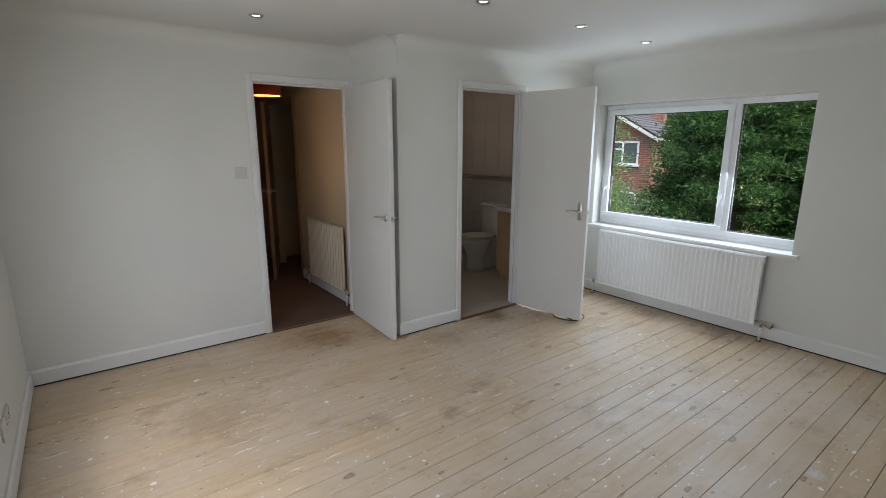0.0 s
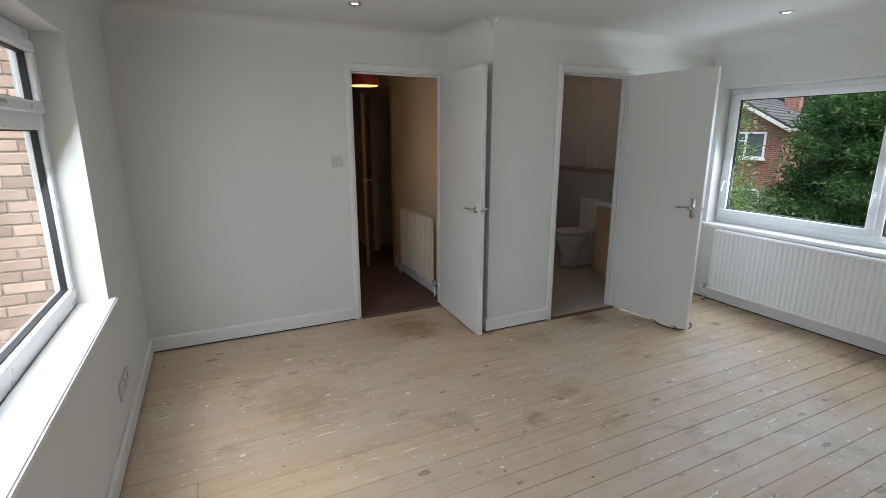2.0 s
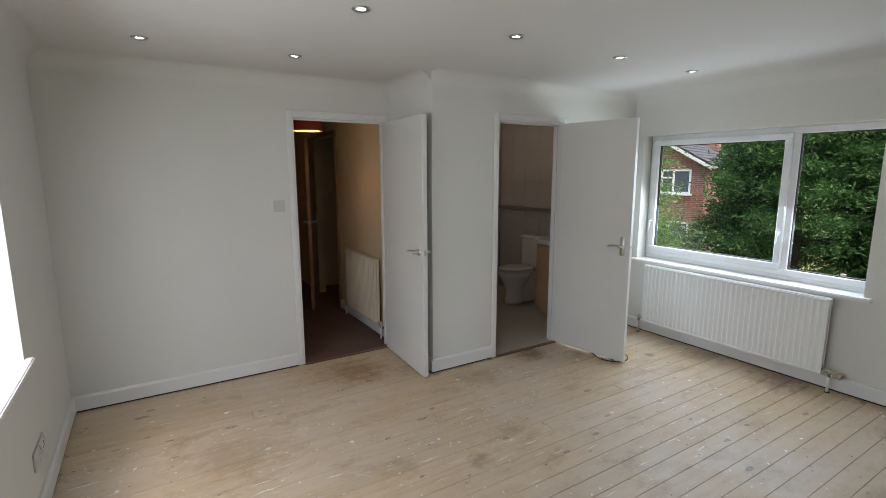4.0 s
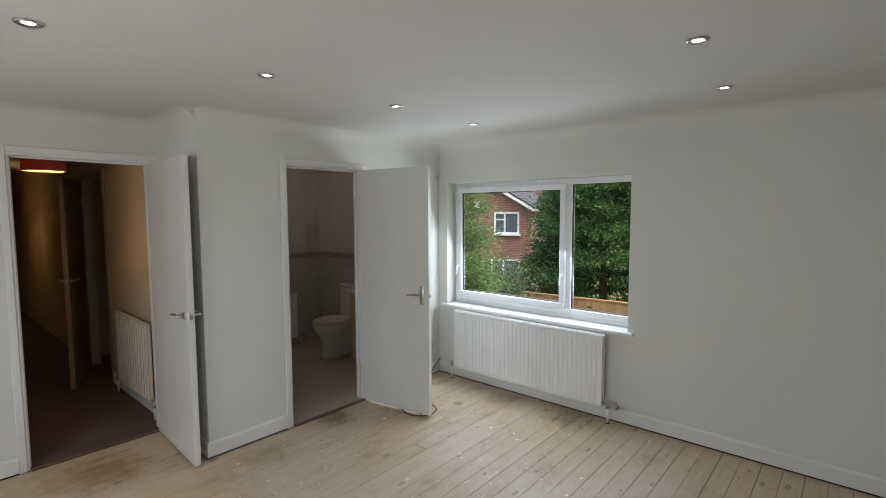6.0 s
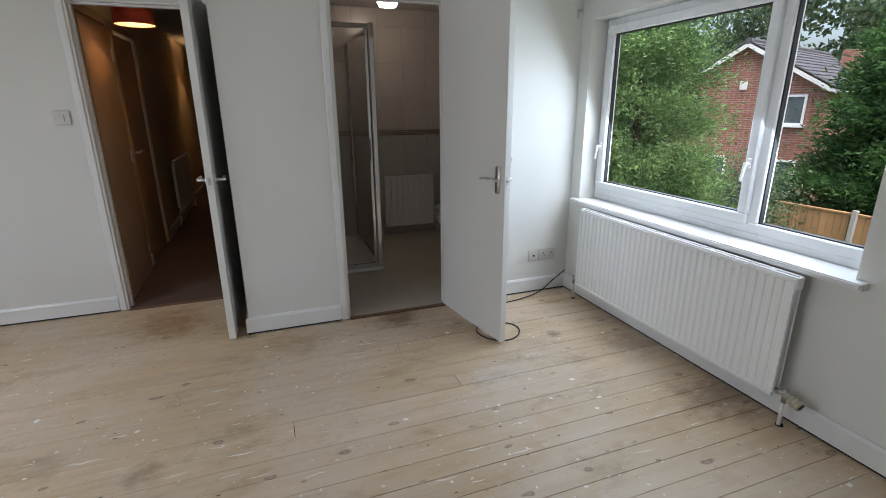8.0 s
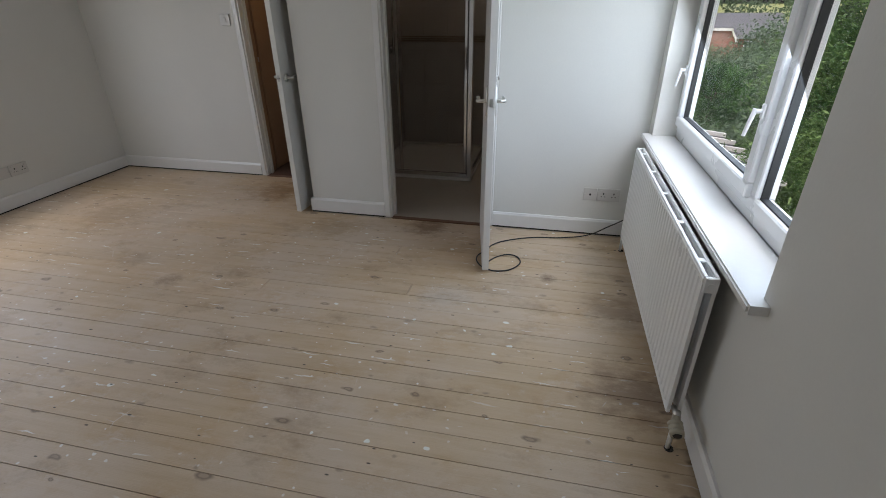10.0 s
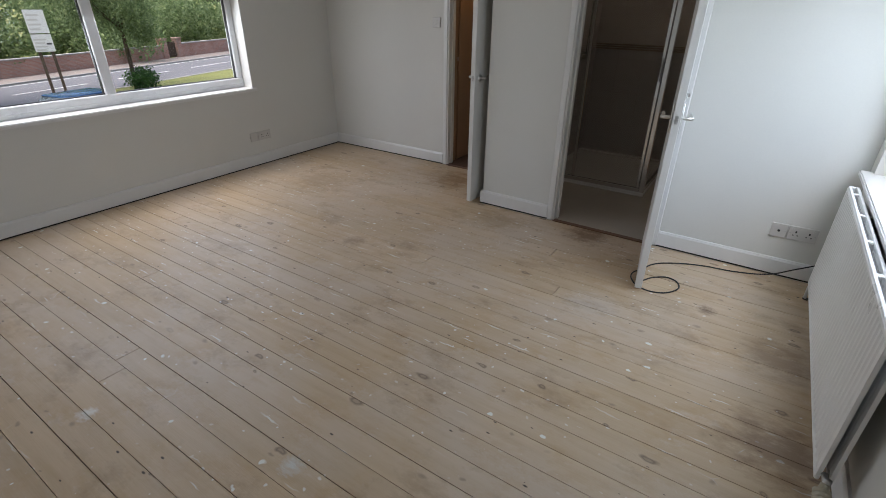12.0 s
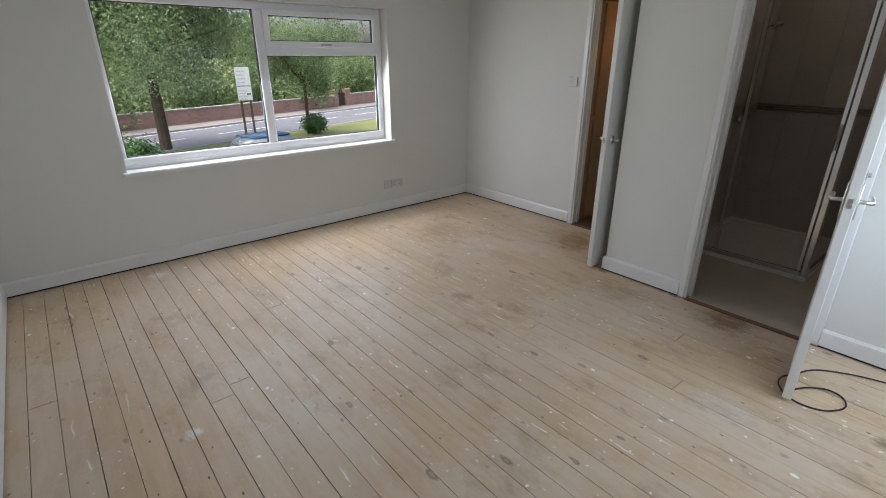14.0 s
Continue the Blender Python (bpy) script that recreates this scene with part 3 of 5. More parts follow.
def east_window():
    y0, y1, z0, z1 = W2
    xf0, xf1 = XE + 0.125, XE + 0.19
    fw, zb = 0.053, z0 + 0.06
    bm = window_bars(bmesh.new(), xf0, xf1, y0 - 0.02, y1, zb, z1, fw)
    box(bm, xf0 + 0.006, y0, z0 + 0.026, xf1, y1, zb + 0.002)
    ym = -1.352
    box(bm, xf0, ym - 0.028, zb + fw, xf1, ym + 0.028, z1 - fw, 0.005)
    w = structure("window_2", bm, M_UPVC, "white plastic framed window with a side casement, facing gardens", "window")
    pane(w, XE + 0.155, y0 - 0.02 + fw, ym - 0.028, zb + fw, z1 - fw)
    a0, a1, b0, b1 = ym + 0.028, y1 - fw, zb + fw, z1 - fw
    sash = part("window_sash", window_bars(bmesh.new(), XE + 0.102, XE + 0.17, a0 - 0.012, a1 + 0.012, b0 - 0.012, b1 + 0.012, 0.054), M_UPVC, w)
    pane(sash, XE + 0.14, a0 + 0.042, a1 - 0.042, b0 + 0.042, b1 - 0.042)
    casement_handle(sash, XE + 0.102, a1 - 0.014, 1.10, -1, -1)
    casement_handle(sash, XE + 0.102, a0 + 0.014, 1.10, -1, -1)
    sill = window_board(XE, -1, 0.125, 0.055, y0, y1, z0, 0.05)
    part("window_sill", sill, M_GLOSS, w, "white painted window board")
    out = boxed(XE + 0.191, y0, z0 - 0.03, XE + WT + 0.05, y1, z0 + 0.03, 0.005)
    part("outer_sill", out, M_UPVC, w)


west_window()
east_window()


# ---- doors ----
def lever(parent, x, z, side, reach, mat, plate):
    """A lever handle on one face of a leaf lying along +x, faces at y = 0 and y = -0.038."""
    y = 0.0 if side > 0 else -0.038
    bm = bmesh.new()
    if plate:
        box(bm, x - 0.02, y, z - 0.075, x + 0.02, y + side * 0.008, z + 0.075, 0.003)
    else:
        tube(bm, (x, y, z), (x, y + side * 0.009, z), 0.026, sides=20)
    tube(bm, (x, y, z), (x, y + side * 0.05, z), 0.009)
    n = 6
    for k in range(n):
        p, q = k / n, (k + 1) / n
        tube(bm, (x + reach * p, y + side * (0.05 - 0.006 * math.sin(p * 3.1)), z + 0.008 * math.sin(p * 3.1)),
             (x + reach * q, y + side * (0.05 - 0.006 * math.sin(q * 3.1)), z + 0.008 * math.sin(q * 3.1)), 0.0095 - 0.003 * p, 0.0095 - 0.003 * q)
    return part("handle", bm, mat, parent, "satin metal lever handle", True)


def door_leaf(name, label, width, height, m, mat, plate=False, bolt=False, hz=1.0, gap=0.012, levers=True):
    """A flush door hung at its origin, lying along +x."""
    d = tagged(new(name), label, "door", "", "structure")
    d.matrix_basis = m
    part("leaf", boxed(0.0, -0.038, gap, width, 0.0, height, 0.002), mat, d)
    for s in (1, -1) if levers else ():
        lever(d, width - 0.06, hz, s, -0.11, M_SATIN, plate)
    latch = boxed(width, -0.028, hz - 0.02, width + 0.001, -0.012, hz + 0.02)
    tube(latch, (width, -0.019, hz), (width + 0.011, -0.019, hz), 0.007)
    part("latch", latch, M_STEEL, d, "steel latch plate")
    for z in (0.22, 1.0, height - 0.2):
        hg = tube(bmesh.new(), (-0.004, 0.006, z - 0.045), (-0.004, 0.006, z + 0.045), 0.006)
        box(hg, -0.0015, -0.03, z - 0.045, 0.0, 0.004, z + 0.045)
        part("hinge", hg, M_STEEL, d)
    if bolt:
        bb = boxed(width - 0.075, 0.0, hz + 0.10, width - 0.005, 0.006, hz + 0.128, 0.002)
        for k in range(3):
            tube(bb, (width - 0.066 + k * 0.026, 0.006, hz + 0.114), (width - 0.066 + k * 0.026, 0.016, hz + 0.114), 0.006)
        part("bolt", bb, M_STEEL, d, "small dark sliding bolt")
    return d


door_leaf("door_1", "white flush door standing wide open against the return wall", 0.765, 1.992, pose(2.325, 0.696, 0, 0, 0, -93), M_DOOR, hz=0.985)
door_leaf("door_2", "white flush door of the shower room, wide open", 0.69, 1.99, pose(3.697, -0.016, 0, 0, 0, -80.5), M_DOOR, plate=True, bolt=True, hz=0.985, gap=0.022)


# ---- radiators ----
def fluted(bm, length, z0, z1, y, pitch, depth, thick=0.012):
    """A pressed steel panel with upright flutes, front towards -y."""
    n = max(3, round((length - 0.03) / pitch))
    p = (length - 0.03) / n
    line = [(0.0, y)]
    for k in range(n):
        s = 0.015 + k * p
        line += [(s + 0.15 * p, y), (s + 0.3 * p, y + depth), (s + 0.7 * p, y + depth), (s + 0.85 * p, y)]
    line.append((length, y))
    outline = line + [(length, y + thick), (0.0, y + thick)]
    lo = [bm.verts.new((a, b, z0 + 0.02)) for a, b in outline]
    hi = [bm.verts.new((a, b, z1 - 0.02)) for a, b in outline]
    m = len(outline)
    for k in range(m):
        bm.faces.new((lo[k], lo[(k + 1) % m], hi[(k + 1) % m], hi[k]))
    bm.faces.new(list(reversed(lo)))
    bm.faces.new(hi)
    bmesh.ops.recalc_face_normals(bm, faces=bm.faces[:])
    box(bm, 0, y - 0.001, z0, length, y + thick + 0.001, z0 + 0.02, 0.004)
    box(bm, 0, y - 0.001, z1 - 0.02, length, y + thick + 0.001, z1, 0.004)
    return bm


def radiator(name, label, length, z0, z1, m, double=True, pitch=0.04, valve_end="right", depth=0.0045, paint=None):
    """A panel radiator along +x, its back at y = 0 (the wall) and its front towards -y."""
    paint = paint or M_RAD
    r = thing(name, label, "radiator", m)
    f = -0.105 if double else -0.06
    part("front_panel", fluted(bmesh.new(), length, z0, z1, f, pitch, depth, depth + 0.008), paint, r)
    if double:
        part("back_panel", fluted(bmesh.new(), length, z0, z1, -0.070, pitch, 0.004), paint, r)
        g = bmesh.new()
        for a, b in ((f, f + 0.016), (-0.073, -0.057)):
            box(g, 0.002, a + 0.002, z1 - 0.002, length - 0.002, b - 0.002, z1 + 0.006, 0.002)
        for k in range(5):
            x = 0.12 + (length - 0.24) * k / 4
            box(g, x - 0.012, f + 0.014, z1 - 0.003, x + 0.012, -0.070, z1 + 0.003)
        part("top_grille", g, paint, r)
        for x in (0.0, length):
            e = boxed(x - 0.006 if x else -0.006, f + 0.004, z1 - 0.05, x + 0.006, -0.058, z1 + 0.004, 0.003)
            tube(e, (x - 0.008, -0.08, z1 - 0.024), (x + 0.008, -0.08, z1 - 0.024), 0.010)
            part("end_cap", e, paint, r)
    for x in (length * 0.16, length * 0.84):
        part("bracket", boxed(x - 0.015, -0.056 if double else -0.048, z0 + 0.05, x + 0.015, -0.001, z1 - 0.06), paint, r)
    for x, s in ((0.0, -1), (length, 1)):
        y = -0.085 if double else -0.05
        v = tube(bmesh.new(), (x, y, z0 + 0.035), (x + s * 0.045, y, z0 + 0.035), 0.010)
        tube(v, (x + s * 0.045, y, z0 - 0.005), (x + s * 0.045, y, z0 + 0.055), 0.012)
        val = part("valve", v, M_STEEL, r, "nickel lockshield valve", True)
        if (s > 0) == (valve_end == "right"):
            hb = tube(bmesh.new(), (x + s * 0.045, y, z0 + 0.035), (x + s * 0.08, y - 0.01, z0 + 0.035), 0.014)
            for k in range(3):
                tube(hb, (x + s * (0.076 + 0.016 * k), y - 0.01, z0 + 0.033 - 0.004 * k), (x + s * (0.091 + 0.016 * k), y - 0.01, z0 + 0.029 - 0.004 * k), 0.0245, 0.0225, 18)
            part("valve_head", hb, M_HEAD, val, "grubby cream valve head", True)
            part("end_plug", tube(bmesh.new(), (x + s * 0.1235, y - 0.01, z0 + 0.022), (x + s * 0.1265, y - 0.01, z0 + 0.021), 0.015, 0.013, 16), M_BLACK, val, "dark end of the valve head")
        p = tube(bmesh.new(), (x + s * 0.045, y, 0.0), (x + s * 0.045, y, z0), 0.0085)
        part("pipe", p, M_GLOSS, r, "white painted pipe", True)
        part("floor_hole", tube(bmesh.new(), (x + s * 0.045, y + 0.006, 0.0005), (x + s * 0.045, y + 0.006, 0.0062), 0.017, 0.015, 9), M_VOID, r, "dark rough hole round the pipe")
    return r


radiator("radiator", "white double panel radiator under the garden window", 1.485, 0.125, 0.684, pose(XE, -0.28, 0, 0, 0, -90))


# ---- wall plates ----
def wall_plate(name, label, w, h, m, gangs=0, rocker=False, mat=M_PLASTIC):
    """A moulded plate standing off a wall at y = 0, facing -y."""
    s = thing(name, label, name.split("_")[-1], m)
    part("plate", boxed(-w / 2, -0.010, -h / 2, w / 2, 0.0, h / 2, 0.004, 2), mat, s)
    for k in range(gangs):
        x = (k - (gangs - 1) / 2) * 0.066
        hole = boxed(x - 0.004, -0.0112, 0.004, x + 0.004, -0.0098, 0.016)
        for dx in (-0.011, 0.011):
            box(hole, x + dx - 0.004, -0.0112, -0.014, x + dx + 0.004, -0.0098, -0.009)
        part("pin_holes", hole, M_BLACK, s)
        part("switch", boxed(x + 0.012 if k else x - 0.024, -0.014, 0.018, x + 0.024 if k else x - 0.012, -0.010, 0.034, 0.001), M_PLASTIC, s)
    if rocker:
        part("rocker", boxed(-0.012, -0.0145, -0.019, 0.012, -0.010, 0.019, 0.002), M_PLASTIC, s)
    for x in (-w / 2 + 0.012, w / 2 - 0.012):
        part("screw", tube(bmesh.new(), (x, -0.0098, 0), (x, -0.011, 0), 0.0035), M_STEEL, s)
    return s


wall_plate("light_switch", "white single light switch beside the hall door", 0.087, 0.087, pose(1.408, YN, 1.322), rocker=True)
sock1 = wall_plate("aerial_socket", "white single aerial socket low on the wall", 0.087, 0.087, pose(4.394, 0, 0.29))
part("aerial_pin", tube(bmesh.new(), (0, -0.009, 0), (0, -0.016, 0), 0.007), M_BLACK, sock1)
wall_plate("double_socket", "white double power socket low on the wall", 0.147, 0.087, pose(4.512, 0, 0.29), gangs=2)
wall_plate("double_socket", "white double power socket under the road window", 0.147, 0.087, pose(0, -0.30, 0.285, 0, 0, 90), gangs=2)
wall_plate("blank_plate", "white blanking plate beside a double socket", 0.087, 0.087, pose(0, -0.42, 0.285, 0, 0, 90))
wall_plate("double_socket", "white double power socket on the plain wall", 0.147, 0.087, pose(1.50, YS, 0.37, 0, 0, 180), gangs=2)


# ---- downlights ----
def downlight():
    d = thing("ceiling_downlight", "small lit recessed downlight with a chrome ring", "downlight", pose(2.295, -1.02, H), "ceiling downlights")
    ring = lathe(bmesh.new(), [(0.042, -0.001), (0.042, -0.005), (0.036, -0.009), (0.024, -0.005), (0.0205, -0.001)], 28)
    part("ring", ring, M_STEEL, d, "satin metal ring", True)
    part("lens", lathe(bmesh.new(), [(0.020, -0.0015), (0.020, -0.003), (0.014, -0.0045)], 24), M_LED, d, "glowing lens")
    return d


light_1 = downlight()
for x, y in [(3.175, -0.99), (3.985, -0.975), (3.165, -2.70), (4.045, -2.625), (1.403, 0.04), (1.42, -1.0), (0.58, 0.05)]:
    copy_thing(light_1, pose(x, y, H))


# ---- curtain bracket ----
cb = thing("curtain_bracket", "small white curtain rail bracket screwed to the wall", "bracket", pose(4.655, 0, 1.965))
part("plate", boxed(-0.011, -0.004, -0.03, 0.011, 0.0, 0.03, 0.001), M_PLASTIC, cb)
part("arm", boxed(-0.007, -0.045, 0.008, 0.007, -0.004, 0.02, 0.002), M_PLASTIC, cb)


# ---- cable ----
pts = [(3.778, -0.615, 0.006), (3.80, -0.545, 0.006), (3.85, -0.475, 0.006), (3.92, -0.44, 0.006), (3.982, -0.495, 0.006), (3.96, -0.60, 0.006), (3.88, -0.66, 0.006), (3.80, -0.655, 0.006), (3.74, -0.60, 0.006), (3.715, -0.51, 0.006),
       (3.755, -0.415, 0.006), (3.80, -0.31, 0.006), (3.90, -0.225, 0.006), (4.06, -0.155, 0.006), (4.25, -0.118, 0.006), (4.42, -0.085, 0.03), (4.54, -0.06, 0.09), (4.62, -0.05, 0.135), (4.655, -0.045, 0.155)]
tagged(cable("aerial_cable", pts, 0.0042, M_BLACK), "loose black aerial cable coiled on the floorboards", "cable")


# ---- hall ----
HX0, HX1 = HALL_X, BX + 0.02
hy = YN + 0.1
structure("wall_hall_west", wall_x(HX0 - 0.1, HX0, hy, HALL_END, -0.1, H + 0.1, [(1.85, 2.60, -0.1, 1.99)]), M_HALL, "cream painted hall wall", "wall")
structure("wall_hall_east", wall_x(HX1, BX + 0.1, hy, HALL_END, -0.1, H + 0.1, [(2.18, 2.96, -0.1, 1.99)]), M_HALL, "cream painted hall wall", "wall")
structure("wall_hall_north", wall_y(HALL_END, HALL_END + 0.1, HX0 - 0.1, BX + 0.1, -0.1, H + 0.1), M_HALLEND, "end wall of the hall, tinted blue-grey for daylight", "wall")
structure("floor_hall", box(boxed(HX0 - 0.1, YN + 0.012, -0.06, BX + 0.05, HALL_END, 0.006), BX + 0.05, BATH_Y + 0.12, -0.06, BX + 0.95, 3.35, 0.006), M_CARPET, "worn brown hall carpet", "carpet")
structure("ceiling_hall", boxed(HX0 - 0.1, hy, H, BX + 0.1, HALL_END + 0.1, H + 0.1), M_CEIL, "white hall ceiling", "ceiling")
structure("wall_closet_east", wall_x(BX + 0.9, BX + 1.0, BATH_Y + 0.12, 3.3, -0.1, H + 0.1), M_HALL, "plain wall beyond a doorway", "wall")
structure("wall_closet_north", wall_y(3.3, 3.4, BX + 0.1, BX + 1.0, -0.1, H + 0.1), M_HALL, "plain wall beyond a doorway", "wall")
structure("ceiling_closet", boxed(BX + 0.1, BATH_Y + 0.2, H, BX + 1.0, 3.4, H + 0.1), M_CEIL, "plain ceiling beyond a doorway", "ceiling")
door_leaf("door_3", "tan varnished hall door standing ajar", 0.79, 1.965, pose(2.37, 2.94, 0, 0, 0, -111), M_HALLDOOR, hz=1.02)
door_leaf("door_4", "tan varnished flush door, closed", 0.72, 1.965, pose(HX0 - 0.012, 2.585, 0, 0, 0, -90), M_HALLDOOR)


def side_frame(name, x, y0, y1, z1, d, mat):
    """Architrave round a doorway in a wall of constant x."""
    bm = bmesh.new()
    w = 0.06
    box(bm, x, y0 - w, 0.002, x + d, y0, z1 + w, 0.004)
    box(bm, x, y1, 0.002, x + d, y1 + w, z1 + w, 0.004)
    box(bm, x, y0, z1, x + d, y1, z1 + w, 0.004)
    return structure(name, bm, mat, "tan varnished architrave", "door frame")


door_leaf("door_5", "tan varnished cupboard door in the hall, closed", 0.66, 1.965, pose(HX0 + 0.040, 1.57, 0, 0, 0, -90), M_HALLDOOR, levers=False)
side_frame("door_frame_5", HX0, 0.895, 1.585, 1.985, 0.03, M_HALLDOOR)
side_frame("door_frame_3", HX1, 2.18, 2.96, 1.985, -0.018, M_HALLDOOR)
side_frame("door_frame_4", HX0, 1.85, 2.60, 1.985, 0.018, M_HALLDOOR)
for a, b, n in [((HX1, hy + 0.02), (HX1, 2.12), (-1, 0)), ((HX0, 1.66), (HX0, 1.78), (1, 0)), ((HX0, 2.66), (HX0, HALL_END), (1, 0)), ((HX0 + 0.018, HALL_END), (HX1, HALL_END), (0, -1))]:
    baseboard("baseboard", a, b, n)
radiator("radiator", "narrow single panel radiator in the hall, tinted tan for warm lamplight", 0.84, 0.12, 0.77, pose(HX1, 1.81, 0, 0, 0, -90), double=False, pitch=0.062, depth=0.014, paint=M_WARMRAD)
radiator("radiator", "white single panel radiator far down the hall", 1.25, 0.15, 0.78, pose(HX0, 3.3, 0, 0, 0, 90), double=False, pitch=0.062)
structure("threshold_1", boxed(D1[0] + 0.022, YN - 0.03, 0.001, D1[1] - 0.022, YN + 0.012, 0.007, 0.002), M_THRESH, "dark wooden threshold strip", "threshold")


def pendant(m, label):
    p = thing("pendant_lamp", label, "lamp", m, "hall pendant lamps")
    part("ceiling_rose", lathe(bmesh.new(), [(0.045, 0.0), (0.045, -0.012), (0.02, -0.03)], 20), M_PLASTIC, p)
    part("flex", tube(bmesh.new(), (0, 0, -0.03), (0, 0, -0.17), 0.003), M_PLASTIC, p)
    part("lampholder", tube(bmesh.new(), (0, 0, -0.16), (0, 0, -0.22), 0.016), M_PLASTIC, p)
    bm = bmesh.new()
    n = 36
    r = [[bm.verts.new((rad * math.cos(2 * math.pi * k / n), rad * math.sin(2 * math.pi * k / n), z)) for k in range(n)] for rad, z in ((0.125, -0.20), (0.13, -0.36), (0.127, -0.36), (0.122, -0.20))]
    for a, b in ((0, 1), (1, 2), (2, 3), (3, 0)):
        for k in range(n):
            bm.faces.new((r[a][k], r[a][(k + 1) % n], r[b][(k + 1) % n], r[b][k]))
    part("shade", bm, M_SHADE, p, "dark red drum shade", True)
    bm = bmesh.new()
    r = [[bm.verts.new((rad * math.cos(2 * math.pi * k / n), rad * math.sin(2 * math.pi * k / n), z)) for k in range(n)] for rad, z in ((0.1195, -0.202), (0.1245, -0.358))]
    for k in range(n):
        bm.faces.new((r[0][k], r[0][(k + 1) % n], r[1][(k + 1) % n], r[1][k]))
    part("lining", bm, M_LINING, p, "pale cream lining", True)
    bm = bmesh.new()
    bmesh.ops.create_uvsphere(bm, u_segments=14, v_segments=10, radius=0.03, matrix=Matrix.Translation((0, 0, -0.25)))
    part("bulb", bm, M_BULB, p, "lit warm bulb", True)
    return p


M_LINING = surface("cream_shade_lining", (0.70, 0.55, 0.34), 0.8, 0.03)
pendant(pose(1.80, 1.22, H), "dark red drum pendant lamp, lit, near the doorway")
pendant(pose(1.84, 5.35, H), "dark red drum pendant lamp, lit, far down the hall")


# ---- shower room ----
bx0, by0 = BX + 0.1, 0.1
structure("floor_bath", boxed(bx0, 0.012, -0.06, XE, BATH_Y, 0.004), M_VINYL, "beige sheet vinyl floor", "floor")
wall_bn = structure("wall_bath_north", wall_y(BATH_Y, BATH_Y + 0.1, bx0, XE, -0.1, H + 0.1), M_GROUT, "tiled wall with a thin border", "wall")
wall_bw = structure("wall_bath_west", wall_x(BX + 0.1, BX + 0.12, hy, BATH_Y + 0.1, -0.1, H + 0.1), M_GROUT, "tiled wall of the shower", "wall")
structure("threshold_2", boxed(D2[0] + 0.022, -0.03, 0.001, D2[1] - 0.022, 0.012, 0.008, 0.002), M_THRESH, "dark wooden threshold strip", "threshold")


def shower():
    s = thing("shower_enclosure", "corner shower with chrome frame and clear glass", "shower", pose(0, 0, 0))
    x0, x1, y0, y1 = bx0 + 0.02, 3.445, 0.89, BATH_Y
    tray = boxed(x0, y0, 0.005, x1, y1 - 0.01, 0.022, 0.006, 2)
    for a, b, c, d in ((x0, y0, x1, y0 + 0.06), (x0, y1 - 0.07, x1, y1 - 0.01), (x0, y0 + 0.06, x0 + 0.06, y1 - 0.07), (x1 - 0.06, y0 + 0.06, x1, y1 - 0.07)):
        box(tray, a, b, 0.022, c, d, 0.036, 0.005)
    part("tray", tray, M_CERAMIC, s, "white shower tray")
    fr = bmesh.new()
    top = 1.98
    for a, b in ((0.038, 0.073), (top - 0.035, top)):
        box(fr, x0, y0 + 0.008, a, x1 - 0.04, y0 + 0.036, b, 0.004)
        box(fr, x1 - 0.036, y0 + 0.05, a, x1 - 0.008, y1 - 0.012, b, 0.004)
    box(fr, x1 - 0.045, y0 + 0.002, 0.037, x1 - 0.002, y0 + 0.047, top + 0.01, 0.006)
    box(fr, x1 - 0.036, y1 - 0.045, 0.073, x1 - 0.008, y1 - 0.012, top - 0.035, 0.004)
    part("frame", fr, M_CHROME, s, "polished chrome frame")
    dr = bmesh.new()
    dx0, dx1 = 2.79, x1 - 0.05
    for a, b in ((dx0, dx0 + 0.025), (dx1 - 0.025, dx1)):
        box(dr, a, y0 + 0.012, 0.074, b, y0 + 0.032, top - 0.036, 0.003)
    tube(dr, (dx1 - 0.012, y0 - 0.005, 0.95), (dx1 - 0.012, y0 - 0.005, 1.12), 0.008)
    part("door_rail", dr, M_CHROME, s)
    for a, b, c, d in ((x0, y0 + 0.020, x1 - 0.045, y0 + 0.024), (x1 - 0.024, y0 + 0.047, x1 - 0.020, y1 - 0.045)):
        g = part("glass_panel", boxed(a, b, 0.073, c, d, top - 0.035), M_SHOWER_GLASS, s, "clear safety glass")
        g.visible_shadow = False
    rail = tube(bmesh.new(), (x0 + 0.06, 1.62, 1.05), (x0 + 0.06, 1.62, 1.80), 0.010)
    box(rail, x0, 1.58, 1.0, x0 + 0.06, 1.78, 1.06, 0.01)
    tube(rail, (x0 + 0.06, 1.62, 1.74), (x0 + 0.15, 1.62, 1.78), 0.012)
    tube(rail, (x0 + 0.15, 1.62, 1.80), (x0 + 0.17, 1.62, 1.75), 0.02, 0.045)
    part("shower_head", rail, M_CHROME, s, "chrome riser and shower head", True)


shower()
radiator("radiator", "white radiator on the shower room's tiled wall", 0.55, 0.10, 0.655, pose(3.74, BATH_Y - 0.012, 0, 0, 0, 0), double=False, pitch=0.062, depth=0.009)


